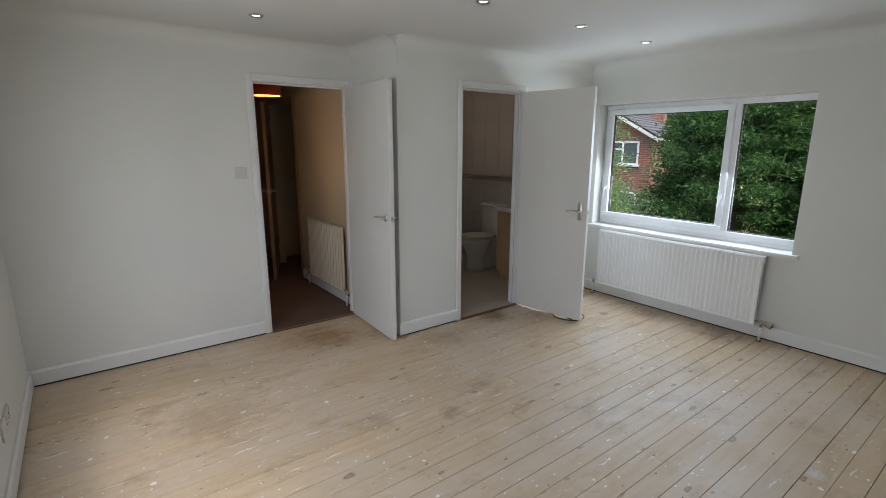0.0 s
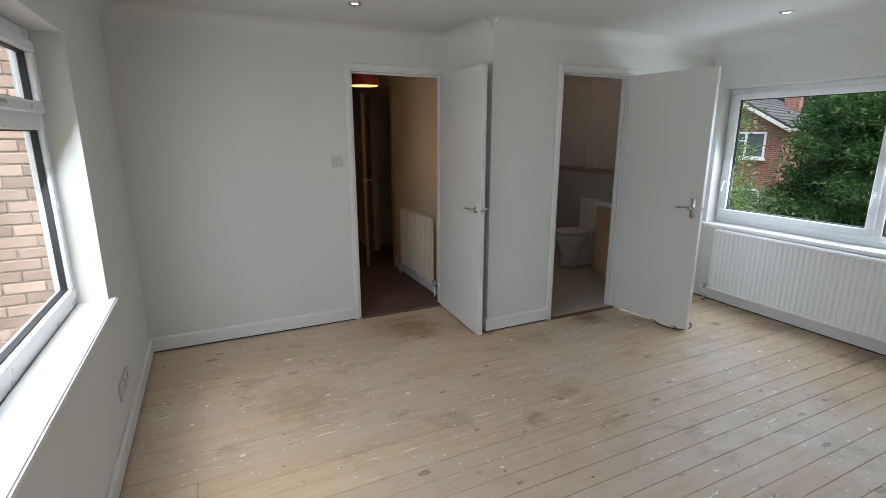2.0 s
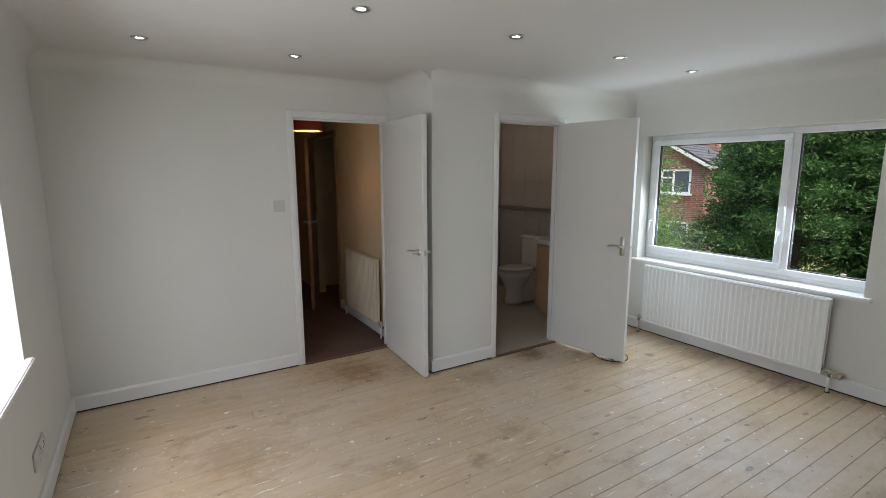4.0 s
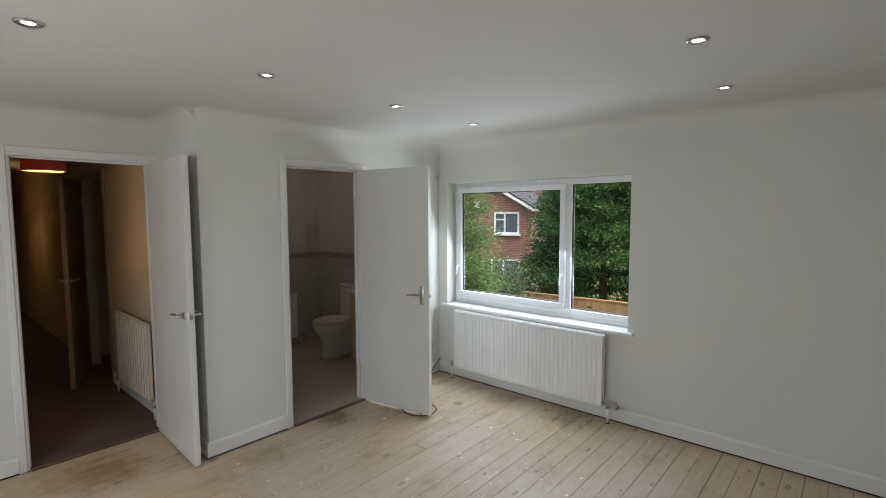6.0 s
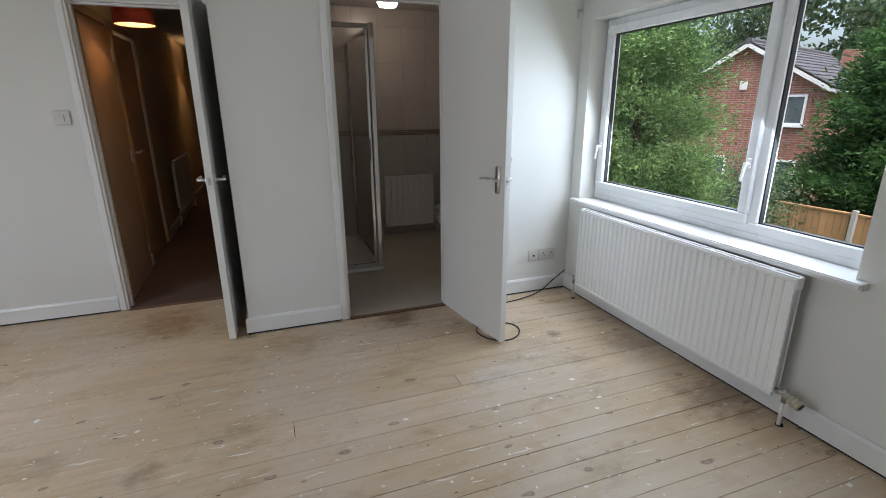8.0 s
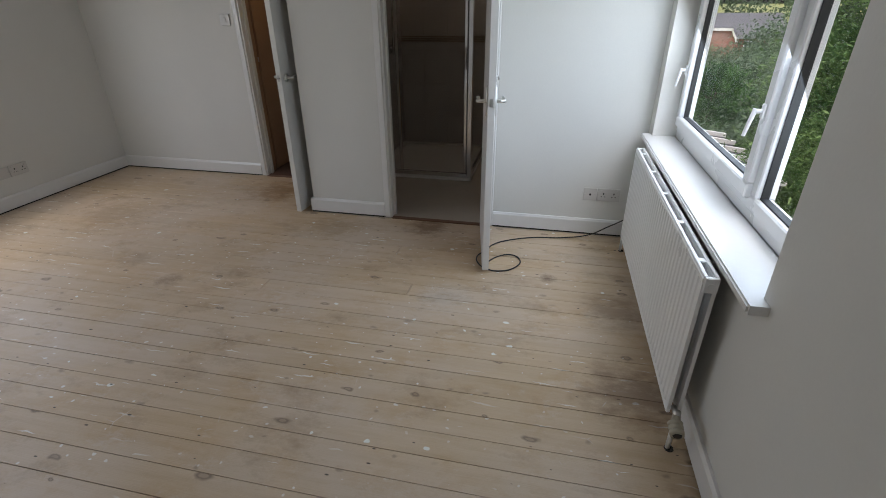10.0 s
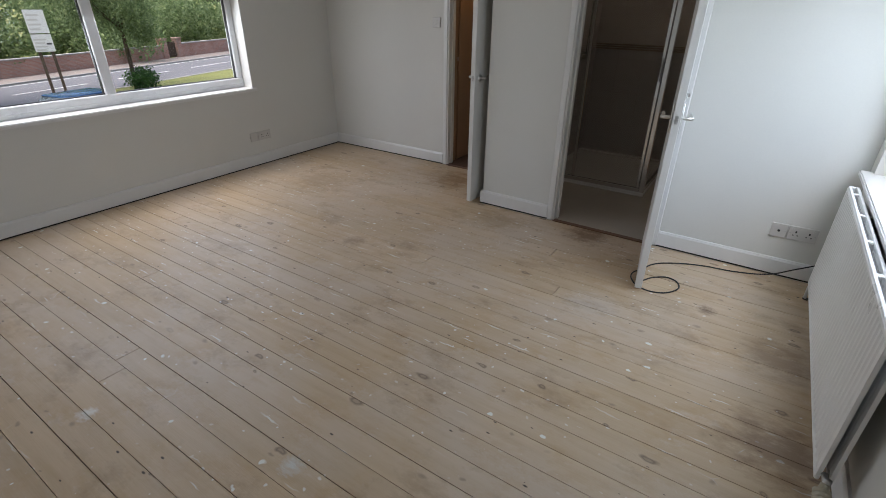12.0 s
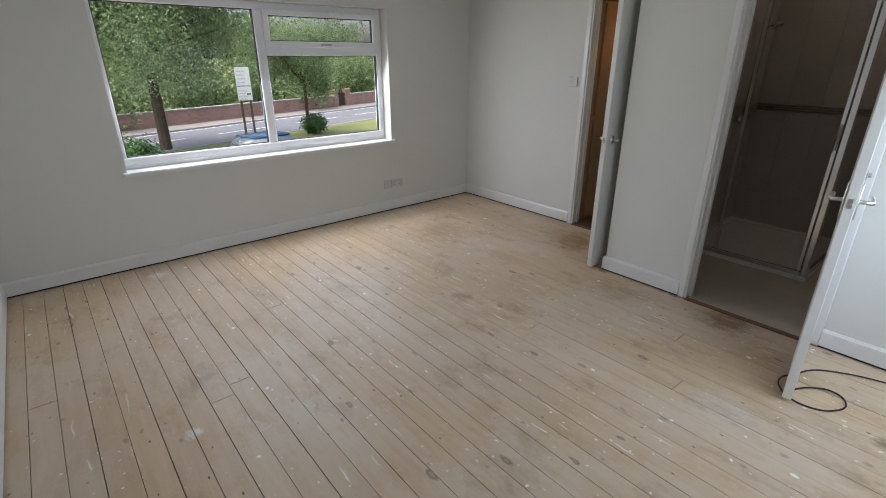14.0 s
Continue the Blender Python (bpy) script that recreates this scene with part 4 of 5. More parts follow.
def toilet():
    """Pan facing -x, cistern against the east wall."""
    t = thing("toilet", "white close-coupled toilet with a closed lid", "toilet", pose(XE, 1.25, 0))
    pan = lathe(bmesh.new(), [(0.115, 0.004), (0.11, 0.05), (0.10, 0.16), (0.13, 0.26), (0.175, 0.34), (0.185, 0.385), (0.18, 0.395)], 28, (-0.43, 0), 1.2, 1.0)
    box(pan, -0.38, -0.10, 0.004, -0.12, 0.10, 0.38, 0.03, 3)
    part("pan", pan, M_CERAMIC, t, "", True)
    seat = lathe(bmesh.new(), [(0.178, 0.397), (0.188, 0.402), (0.188, 0.414), (0.18, 0.418)], 32, (-0.42, 0), 1.24, 1.0)
    part("seat", seat, M_PLASTIC, t, "", True)
    lid = lathe(bmesh.new(), [(0.18, 0.4195), (0.187, 0.424), (0.185, 0.436), (0.15, 0.443), (0.05, 0.446)], 32, (-0.415, 0), 1.24, 1.0)
    part("lid", lid, M_PLASTIC, t, "closed white lid", True)
    part("cistern", boxed(-0.175, -0.19, 0.40, -0.012, 0.19, 0.76, 0.025, 3), M_CERAMIC, t)
    part("cistern_lid", boxed(-0.185, -0.20, 0.762, -0.008, 0.20, 0.795, 0.012, 2), M_CERAMIC, t)
    part("flush_button", tube(bmesh.new(), (-0.1, 0, 0.795), (-0.1, 0, 0.803), 0.022), M_CHROME, t)


toilet()


def vanity():
    v = thing("vanity_unit", "beech vanity cabinet with a white basin top", "vanity", pose(XE, 0.475, 0))
    part("carcass", boxed(-0.50, -0.32, 0.09, -0.012, 0.32, 0.80, 0.003), M_BEECH, v)
    part("plinth", boxed(-0.46, -0.31, 0.004, -0.012, 0.31, 0.09), M_BEECH, v)
    for a, b in ((-0.315, -0.003), (0.003, 0.315)):
        d = part("cabinet_door", boxed(-0.52, a, 0.10, -0.502, b, 0.79, 0.003), M_BEECH, v)
        y = b - 0.04 if b < 0.1 else a + 0.04
        part("knob", tube(bmesh.new(), (-0.52, y, 0.66), (-0.545, y, 0.66), 0.012), M_CHROME, d)
    top = boxed(-0.56, -0.33, 0.80, -0.012, 0.33, 0.85, 0.012, 2)
    part("basin_top", top, M_CERAMIC, v, "white moulded basin top")
    tap = tube(bmesh.new(), (-0.10, 0, 0.85), (-0.10, 0, 0.95), 0.02)
    tube(tap, (-0.10, 0, 0.93), (-0.23, 0, 0.90), 0.012)
    part("tap", tap, M_CHROME, v, "", True)


vanity()
bl = thing("bath_ceiling_light", "small lit glass ceiling light in the shower room", "ceiling light", pose(3.68, 1.36, H))
part("base", lathe(bmesh.new(), [(0.07, 0.0), (0.07, -0.02), (0.06, -0.03)], 24), M_CHROME, bl)
part("glass_shade", lathe(bmesh.new(), [(0.06, -0.03), (0.085, -0.05), (0.09, -0.085), (0.07, -0.115), (0.02, -0.125)], 24), M_BATHLAMP, bl, "glowing warm glass shade", True)


# ---- outside ----
GZ = -2.75
ground_bm = bmesh.new()
bmesh.ops.create_grid(ground_bm, x_segments=2, y_segments=2, size=900, matrix=Matrix.Translation((0, 0, GZ - 0.02)))
structure("ground", ground_bm, M_GRASS, "grassy ground reaching the horizon", "ground")

# own house below and beside the room
structure("wall_outer", boxed(-WT, YS - WT, GZ, XE + WT, YN + 0.1, -0.1), M_GARDEN_BRICK, "brick wall of the storey below", "wall")
structure("roof_slab", boxed(-WT - 0.12, YS - WT - 0.12, H + 0.12, XE + WT + 0.12, HALL_END + 0.3, H + 0.30), M_GLOSS, "white eaves board over the walls", "roof")
WING_Y, WING_X = 0.80, -1.55
wing = structure("wall_wing", boxed(WING_X, WING_Y, GZ, HX0 - 0.1, WING_Y + 0.25, H + 0.1), M_MORTAR, "buff brick wall of the projecting wing", "wall")

# street: s runs along the road, n away from the house
S0, SU, SN = Vector((-21.8, 0.4, 0)), Vector((-0.30, 0.954, 0)).normalized(), Vector((-0.954, -0.30, 0)).normalized()
SM = Matrix(((SU.x, SN.x, 0, S0.x), (SU.y, SN.y, 0, S0.y), (0, 0, 1, GZ), (0, 0, 0, 1)))


def street(name, bm, mat, label, category):
    bmesh.ops.transform(bm, matrix=SM, verts=bm.verts[:])
    bmesh.ops.recalc_face_normals(bm, faces=bm.faces[:])
    return structure(name, bm, mat, label, category)


street("road", boxed(-150, 0.15, -0.10, 150, 6.4, 0.0), M_ASPHALT, "grey asphalt road with white lines", "road")
kerb = boxed(-60, 0.0, -0.1, 60, 0.15, 0.08, 0.01)
box(kerb, -60, 6.4, -0.1, 60, 6.55, 0.10, 0.01)
street("kerb", kerb, M_STONE, "grey stone kerb", "kerb")
street("pavement", boxed(-150, 6.55, -0.1, 150, 8.6, 0.09), M_PAVE, "tarmac pavement by a garden wall", "pavement")
street("verge", boxed(-150, -5.0, -0.1, 150, 0.0, 0.05), M_GRASS, "mown grass verge", "verge")
lines = bmesh.new()
for k in range(-12, 16):
    box(lines, k * 6.0, 3.2, 0.002, k * 6.0 + 4.0, 3.32, 0.006)
box(lines, -150, 0.45, 0.002, 150, 0.55, 0.006)
box(lines, -150, 6.0, 0.002, 150, 6.1, 0.006)
street("road_marking", lines, M_LINE, "white road lines", "road marking")
gw = bmesh.new()
box(gw, -40, 8.6, 0.0, 21.2, 8.85, 1.0)
box(gw, 23.2, 8.6, 0.0, 40, 8.85, 1.05)
garden_wall = street("garden_wall", gw, M_GARDEN_BRICK, "old red brick garden wall with stone coping", "garden wall")
cop = bmesh.new()
for a, b, z in ((-40, 21.15, 1.0), (23.25, 40, 1.05)):
    s = a
    while s < b:
        box(cop, s, 8.55, z, min(s + 0.58, b), 8.90, z + 0.08, 0.01)
        s += 0.6
bmesh.ops.transform(cop, matrix=SM, verts=cop.verts[:])
part("coping", cop, M_STONE, garden_wall)
pil = bmesh.new()
for s in (21.2, 22.7):
    box(pil, s, 8.5, 0.0, s + 0.5, 8.95, 1.45)
    box(pil, s - 0.05, 8.45, 1.45, s + 0.55, 9.0, 1.56, 0.02)
bmesh.ops.transform(pil, matrix=SM, verts=pil.verts[:])
part("gate_pier", pil, M_GARDEN_BRICK, garden_wall)
gate = bmesh.new()
for k in range(9):
    box(gate, 21.72 + k * 0.11, 8.7, 0.12, 21.80 + k * 0.11, 8.74, 1.25)
for z in (0.25, 1.05):
    box(gate, 21.70, 8.66, z, 22.70, 8.70, z + 0.1)
bmesh.ops.transform(gate, matrix=SM, verts=gate.verts[:])
tagged(part("garden_gate", gate, M_BARK), "dark wooden boarded gate between brick piers", "gate")


# ---- trees ----
def leaf_mesh(name, centres, normals, size, mat, rng, droop=0.3, aspect=1.6, slim=0.42, along=None):
    """Many small folded leaves or sprays in one mesh."""
    n = len(centres)
    t = rng.normal(size=(n, 3))
    nor = normals + 0.55 * rng.normal(size=(n, 3))
    nor /= np.linalg.norm(nor, axis=1)[:, None] + 1e-9
    t[:, 2] -= droop
    if along is not None:
        t = along + 0.45 * t
        nor = rng.normal(size=(n, 3))
        nor /= np.linalg.norm(nor, axis=1)[:, None]
    t -= (t * nor).sum(1)[:, None] * nor
    t /= np.linalg.norm(t, axis=1)[:, None] + 1e-9
    b = np.cross(nor, t)
    s = size * rng.uniform(0.6, 1.3, n)[:, None]
    tip, mid = t * s * aspect, t * s * aspect * 0.45
    v = np.empty((n, 4, 3))
    v[:, 0] = centres
    v[:, 1] = centres + mid + b * s * slim - nor * s * 0.12
    v[:, 2] = centres + tip - nor * s * 0.15
    v[:, 3] = centres + mid - b * s * slim - nor * s * 0.12
    verts = v.reshape(-1, 3)
    base = np.arange(n)[:, None] * 4
    faces = np.concatenate([base + np.array([[0, 1, 2]]), base + np.array([[0, 2, 3]])])
    me = bpy.data.meshes.new(name)
    me.from_pydata(verts.tolist(), [], faces.tolist())
    me.materials.append(mat)
    return me


def conifer(name, label, x, y, h, r, mat, seed, n=9000, size=0.10, base=0.0):
    """A dense conifer: trunk, limbs and drooping sprays in ragged tiers."""
    rng = np.random.default_rng(seed)
    t = thing(name, label, "tree", pose(x, y, GZ + base))
    tr = tube(bmesh.new(), (0, 0, -0.05), (0, 0, h * 0.95), 0.16, 0.02, 10)
    for k in range(26):
        a, z = rng.uniform(0, 6.28), rng.uniform(0.06, 0.9) * h
        q = r * (1 - z / h) ** 0.6 * 0.85
        tube(tr, (0, 0, z), (q * math.cos(a), q * math.sin(a), z + 0.15 * q), 0.035, 0.008, 6)
    part("trunk", tr, M_BARK, t)
    clumps = 420
    za = 1 - rng.uniform(0, 1, clumps) ** 0.75
    ang = rng.uniform(0, 2 * math.pi, clumps)
    rad = r * (1 - za) ** 0.45 * rng.uniform(0.55, 1.12, clumps) + 0.1
    cc = np.stack([rad * np.cos(ang), rad * np.sin(ang), 0.03 * h + za * h * 0.97], 1)
    which = rng.integers(0, clumps, n)
    spread = 0.05 * r + 0.10
    pts = cc[which] + rng.normal(size=(n, 3)) * spread * np.array([1.25, 1.25, 0.5])
    out = np.stack([np.cos(ang), np.sin(ang), np.full(clumps, 0.45)], 1)[which]
    crown = new("crown", leaf_mesh("crown", pts, out, size, mat, rng, 0.3, 2.8, 0.38, out))
    crown.parent = t
    return t


def broadleaf(name, label, x, y, crown_z, r, mat, seed, n=7000, size=0.2, trunk=0.16, flat=0.85, base=0.0):
    """A broad-leaved tree: tapered trunk, forked limbs, uneven crown of leaf clumps."""
    rng = np.random.default_rng(seed)
    t = thing(name, label, "tree", pose(x, y, GZ + base))
    tr = tube(bmesh.new(), (0, 0, -0.05), (0.05, 0, crown_z * 0.75), trunk, trunk * 0.7, 10)
    clumps = 60
    d = rng.normal(size=(clumps, 3))
    d /= np.linalg.norm(d, axis=1)[:, None]
    cc = d * r * rng.uniform(0.35, 1.05, clumps)[:, None] * np.array([1, 1, flat]) + np.array([0, 0, crown_z])
    for k in range(16):
        tube(tr, (0.05, 0, crown_z * 0.72 - 0.1 * rng.uniform() * crown_z), tuple(cc[k] * 0.85 + np.array([0, 0, crown_z * 0.12])), trunk * 0.45, 0.015, 6)
    part("trunk", tr, M_BARK, t)
    which = rng.integers(0, clumps, n)
    pts = cc[which] + rng.normal(size=(n, 3)) * r * 0.16
    crown = new("crown", leaf_mesh("crown", pts, d[which] + np.array([0, 0, 0.5]), size, mat, rng, 0.5, 1.5))
    crown.parent = t
    return t


def bush(name, label, x, y, r, h, mat, seed, n=2500, size=0.09):
    rng = np.random.default_rng(seed)
    t = thing(name, label, "bush", pose(x, y, GZ))
    st = bmesh.new()
    for k in range(9):
        a = k * 0.7
        tube(st, (0, 0, -0.03), (0.5 * r * math.cos(a), 0.5 * r * math.sin(a), 0.6 * h), 0.03, 0.01, 6)
    part("stems", st, M_BARK, t)
    d = rng.normal(size=(n, 3))
    d /= np.linalg.norm(d, axis=1)[:, None]
    pts = d * rng.uniform(0.45, 1.05, n)[:, None] * np.array([r, r, h * 0.5]) * (1 + 0.15 * rng.normal(size=(n, 1))) + np.array([0, 0, h * 0.5])
    crown = new("leaves", leaf_mesh("leaves", pts, d, size, mat, rng, 0.1, 1.4))
    crown.parent = t
    return t


conifer("conifer", "big dense dark green conifer behind the fence", 17.6, 3.6, 7.4, 2.7, M_CONIFER, 1, 120000, 0.058)
conifer("conifer", "tall dense dark green conifer behind the fence", 18.4, -0.9, 8.4, 2.6, M_CONIFER, 2, 100000, 0.060)
conifer("conifer", "tall dense dark green conifer behind the fence", 18.8, -5.0, 8.8, 2.6, M_CONIFER, 3, 40000, 0.085)
conifer("conifer", "pale yellow-green feathery conifer in the garden", 7.95, 3.05, 5.7, 1.34, M_YELLOWFIR, 4, 170000, 0.027)
bush("bush", "grey-green shrub before the brick house", 12.4, 4.5, 1.0, 3.2, M_SHRUB, 6, 9000, 0.06)
bush("bush", "low shrub by the fence", 13.0, 6.3, 1.2, 2.5, M_LEAF, 7, 7000, 0.06)

broadleaf("tree", "large spreading street tree with a dense crown", -22.6, 1.6, 6.6, 4.6, M_LEAF, 11, 80000, 0.085, 0.27, 0.75)
broadleaf("tree", "small street tree on the verge", -23.3, 9.4, 4.4, 2.0, M_LEAF, 12, 26000, 0.07, 0.11, 0.95)
bush("bush", "clipped round bush on the verge", -22.9, 9.6, 0.75, 1.2, M_CONIFER, 13, 2500, 0.09)
bush("bush", "bush below the road window", -17.2, -0.4, 0.9, 1.5, M_CONIFER, 14, 2500, 0.09)


def woods(name, label, rows, seed, r, size, per, mat):
    """Far trees, too many to count, as one mass of leaf clumps."""
    rng = np.random.default_rng(seed)
    pts, nor = [], []
    for x, y, h in rows:
        d = rng.normal(size=(per, 3))
        d /= np.linalg.norm(d, axis=1)[:, None]
        lump = rng.normal(size=(14, 3))
        lump /= np.linalg.norm(lump, axis=1)[:, None]
        w = rng.integers(0, 14, per)
        pts.append(lump[w] * np.array([r, r, h * 0.42]) * 0.8 + d * r * 0.35 + np.array([x, y, GZ + h * 0.46]))
        nor.append(d)
    ob = new(name, leaf_mesh(name, np.concatenate(pts), np.concatenate(nor), size, mat, rng, 0.2, 1.3))
    return tagged(ob, label, "woods", "", "stuff")


rng = np.random.default_rng(21)
rows = []
for k in range(34):
    s, n = -45 + k * 3.2, rng.uniform(14, 30)
    p = S0 + SU * s + SN * n
    rows.append((p.x, p.y, rng.uniform(8, 14)))
for k in range(44):
    s, n = -48 + k * 2.4, rng.uniform(13, 17) if k % 7 else 10.5
    p = S0 + SU * s + SN * n
    rows.append((p.x, p.y, rng.uniform(3.2, 6.0)))
woods("distant_woods", "leafy green trees and shrubs behind the garden wall", rows, 22, 3.2, 0.22, 2200, M_LEAF)
rows = [(rng.uniform(34, 42), -14 + k * 2.6, rng.uniform(13, 17)) for k in range(22)]
woods("distant_woods", "green trees behind the brick house", rows, 23, 3.4, 0.30, 2400, M_SHRUB)


# ---- neighbouring house ----
def house():
    h = thing("house", "red brick gabled house with white windows and grey tiled roof", "house", pose(18.3, 9.75, GZ, 0, 0, 18))
    hw, eave, apex, depth = 2.4, 4.62, 6.05, 8.0
    bm = prism(bmesh.new(), [(-hw, 0), (hw, 0), (hw, eave), (0, apex), (-hw, eave)], (1, 0, 0), depth, (0, 0, 0), (0, 1, 0), (0, 0, 1))
    part("wall", bm, M_BRICK, h, "red brick gable wall")
    roof = bmesh.new()
    slope = Vector((0, hw + 0.25, eave - apex - 0.14))
    for sgn in (1, -1):
        d = Vector((0, sgn * slope.y, slope.z))
        ln = d.length
        u = d.normalized()
        nrm = Vector((1, 0, 0)).cross(u)
        if nrm.z < 0:
            nrm = -nrm
        rowsn = 11
        for k in range(rowsn):
            a = Vector((-0.25, 0, apex + 0.02)) + u * (ln * k / rowsn) + nrm * 0.03
            prism(roof, [(0, 0), (ln / rowsn + 0.03, 0), (ln / rowsn + 0.03, 0.045), (0, 0.02)], (1, 0, 0), depth + 0.5, a, u, nrm)
    tube(roof, (-0.27, 0, apex + 0.06), (depth + 0.25, 0, apex + 0.06), 0.11, sides=10)
    part("roof", roof, M_ROOF, h, "grey interlocking tile roof")
    barge = bmesh.new()
    for sgn in (1, -1):
        u = Vector((0, sgn * slope.y, slope.z)).normalized()
        prism(barge, [(0, -0.15), (slope.length, -0.15), (slope.length, -0.01), (0, -0.01)], (1, 0, 0), 0.04, Vector((-0.26, 0, apex + 0.02)), u, (0, 0, 1))
    part("bargeboard", barge, M_GLOSS, h, "white bargeboard")
    part("gutter", tube(bmesh.new(), (-0.2, -hw - 0.22, eave - 0.16), (depth, -hw - 0.22, eave - 0.16), 0.06), M_GLOSS, h)
    part("vent_box", boxed(-0.06, -0.10, 4.55, 0.0, 0.14, 4.85, 0.02), M_GLOSS, h)
    for yc, zc, w, ht in ((-1.35, 3.9, 1.12, 0.95), (-1.3, 1.75, 1.3, 1.1), (0.95, 1.75, 1.5, 1.1)):
        wf = bmesh.new()
        window_bars(wf, -0.05, 0.02, yc - w / 2, yc + w / 2, zc - ht / 2, zc + ht / 2, 0.07, 0)
        box(wf, -0.05, yc + 0.05, zc - ht / 2 + 0.07, 0.02, yc + 0.12, zc + ht / 2 - 0.07)
        box(wf, -0.05, yc + 0.12, zc + 0.12, 0.02, yc + w / 2 - 0.07, zc + 0.18)
        box(wf, -0.10, yc - w / 2 - 0.06, zc - ht / 2 - 0.07, 0.0, yc + w / 2 + 0.06, zc - ht / 2)
        win = part("window", wf, M_UPVC, h, "white framed window")
        part("pane", boxed(-0.01, yc - w / 2 + 0.07, zc - ht / 2 + 0.07, -0.004, yc + w / 2 - 0.07, zc + ht / 2 - 0.07), M_FARPANE, win)
    part("chimney", boxed(6.6, -1.5, apex - 1.6, 7.2, -0.9, apex + 0.1, 0.01), M_BRICK, h, "red brick chimney")


M_FARPANE = surface("dark_reflective_pane", (0.10, 0.12, 0.13), 0.15, 0.25, 2.0, 5.0, 0.0)
house()


def fence():
    f = thing("fence", "orange-brown close-boarded garden fence", "fence", pose(14.4, 5.6, GZ, 0, 0, -86))
    top, n = 1.75, 60
    rails = bmesh.new()
    for z in (0.35, 0.95, 1.55):
        box(rails, 0, 0.012, z, n * 0.145, 0.05, z + 0.08)
    part("rails", rails, M_FENCE, f)
    board = mesh_of(boxed(0, 0, 0.02, 0.138, 0.014, top, 0.003), "board", M_FENCE)
    for k in range(n):
        o = new("board", board)
        o.parent, o.matrix_basis = f, pose(k * 0.145, -0.014 - 0.004 * (k % 2), 0.0)
    part("capping", boxed(0, -0.04, top, n * 0.145, 0.06, top + 0.045, 0.005), M_FENCE, f)
    post = mesh_of(boxed(-0.05, -0.05, 0, 0.05, 0.05, top + 0.12, 0.008), "post", M_STONE)
    for k in range(5):
        o = new("post", post)
        o.parent, o.matrix_basis = f, pose(0.02 + k * 2.1, -0.05, 0.0)


fence()


# ---- parked car and street sign ----
def car(m):
    c = thing("car", "blue hatchback parked on the drive", "car", m)
    body = prism(bmesh.new(), [(-2.0, 0.25), (2.0, 0.25), (2.05, 0.55), (1.95, 0.80), (1.0, 0.95), (-1.85, 0.98), (-2.05, 0.75)], (0, 1, 0), 1.70, (0, -0.85, 0), (1, 0, 0), (0, 0, 1))
    bmesh.ops.bevel(body, geom=body.edges[:], offset=0.07, segments=2, affect="EDGES")
    part("body", body, M_CARPAINT, c, "", True)
    cab = bmesh.new()
    lo = [cab.verts.new(p) for p in ((1.0, -0.80, 0.93), (1.0, 0.80, 0.93), (-1.85, 0.80, 0.95), (-1.85, -0.80, 0.95))]
    hi = [cab.verts.new(p) for p in ((0.25, -0.60, 1.40), (0.25, 0.60, 1.40), (-1.35, 0.60, 1.43), (-1.35, -0.60, 1.43))]
    for k in range(4):
        cab.faces.new((lo[k], lo[(k + 1) % 4], hi[(k + 1) % 4], hi[k]))
    cab.faces.new(hi)
    cab.faces.new(list(reversed(lo)))
    bmesh.ops.bevel(cab, geom=cab.edges[:], offset=0.05, segments=2, affect="EDGES")
    part("windows", cab, M_FARPANE, c, "dark car windows", True)
    part("roof", boxed(-1.38, -0.60, 1.39, 0.27, 0.60, 1.455, 0.03, 2), M_CARPAINT, c, "", True)
    for x in (-1.3, 1.25):
        for y in (-0.82, 0.82):
            w = part("wheel", tube(bmesh.new(), (x, y - 0.1, 0.31), (x, y + 0.1, 0.31), 0.31, sides=20), M_TYRE, c)
            s = 0.105 if y > 0 else -0.105
            part("rim", tube(bmesh.new(), (x, y, 0.31), (x, y + s, 0.31), 0.19, 0.16, 16), M_STEEL, w)
    for y in (-0.6, 0.6):
        part("headlight", boxed(1.86, y - 0.16, 0.62, 2.03, y + 0.16, 0.76, 0.03), M_CERAMIC, c)


car(pose(-15.3, 4.3, GZ, 0, 0, 104))
structure("patio", boxed(XE + WT, -6, GZ - 0.1, 9.0, 7.5, GZ + 0.012), M_STONE, "pale concrete patio beside the house", "patio")
for k, (bx, by, br, bh) in enumerate([(9.2, -3.4, 0.8, 1.3), (9.4, -1.6, 0.9, 1.6), (9.1, 0.3, 0.8, 1.2), (10.8, -0.6, 1.0, 1.7), (11.0, 1.8, 0.9, 1.4)]):
    bush("bush", "leafy garden shrub at the patio's edge", bx, by, br, bh, M_SHRUB, 40 + k, 4500, 0.055)
for k, (bx, by, br, bh) in enumerate([(6.2, 9.0, 1.2, 1.7), (7.6, 9.8, 1.3, 1.5), (9.2, 9.2, 1.3, 1.9), (6.6, 12.6, 1.5, 2.3), (10.6, 12.4, 1.6, 2.2), (7.4, 16.0, 1.9, 2.6), (11.6, 16.6, 2.0, 2.7), (9.4, 19.5, 2.1, 2.2), (13.4, 20.5, 2.2, 2.6), (6.6, 20.5, 2.2, 3.4), (11.4, 24.5, 2.4, 2.2), (15.6, 26.0, 2.6, 3.6), (7.6, 26.5, 2.6, 4.4)]):
    bush("bush", "dense grey-green shrub in the back gardens", bx, by, br, bh, M_SHRUB, 60 + k, 9000, 0.085 + 0.002 * k)
conifer("conifer", "dark clipped conifer in the back gardens", 8.7, 12.7, 2.5, 1.0, M_CONIFER, 81, 16000, 0.05)
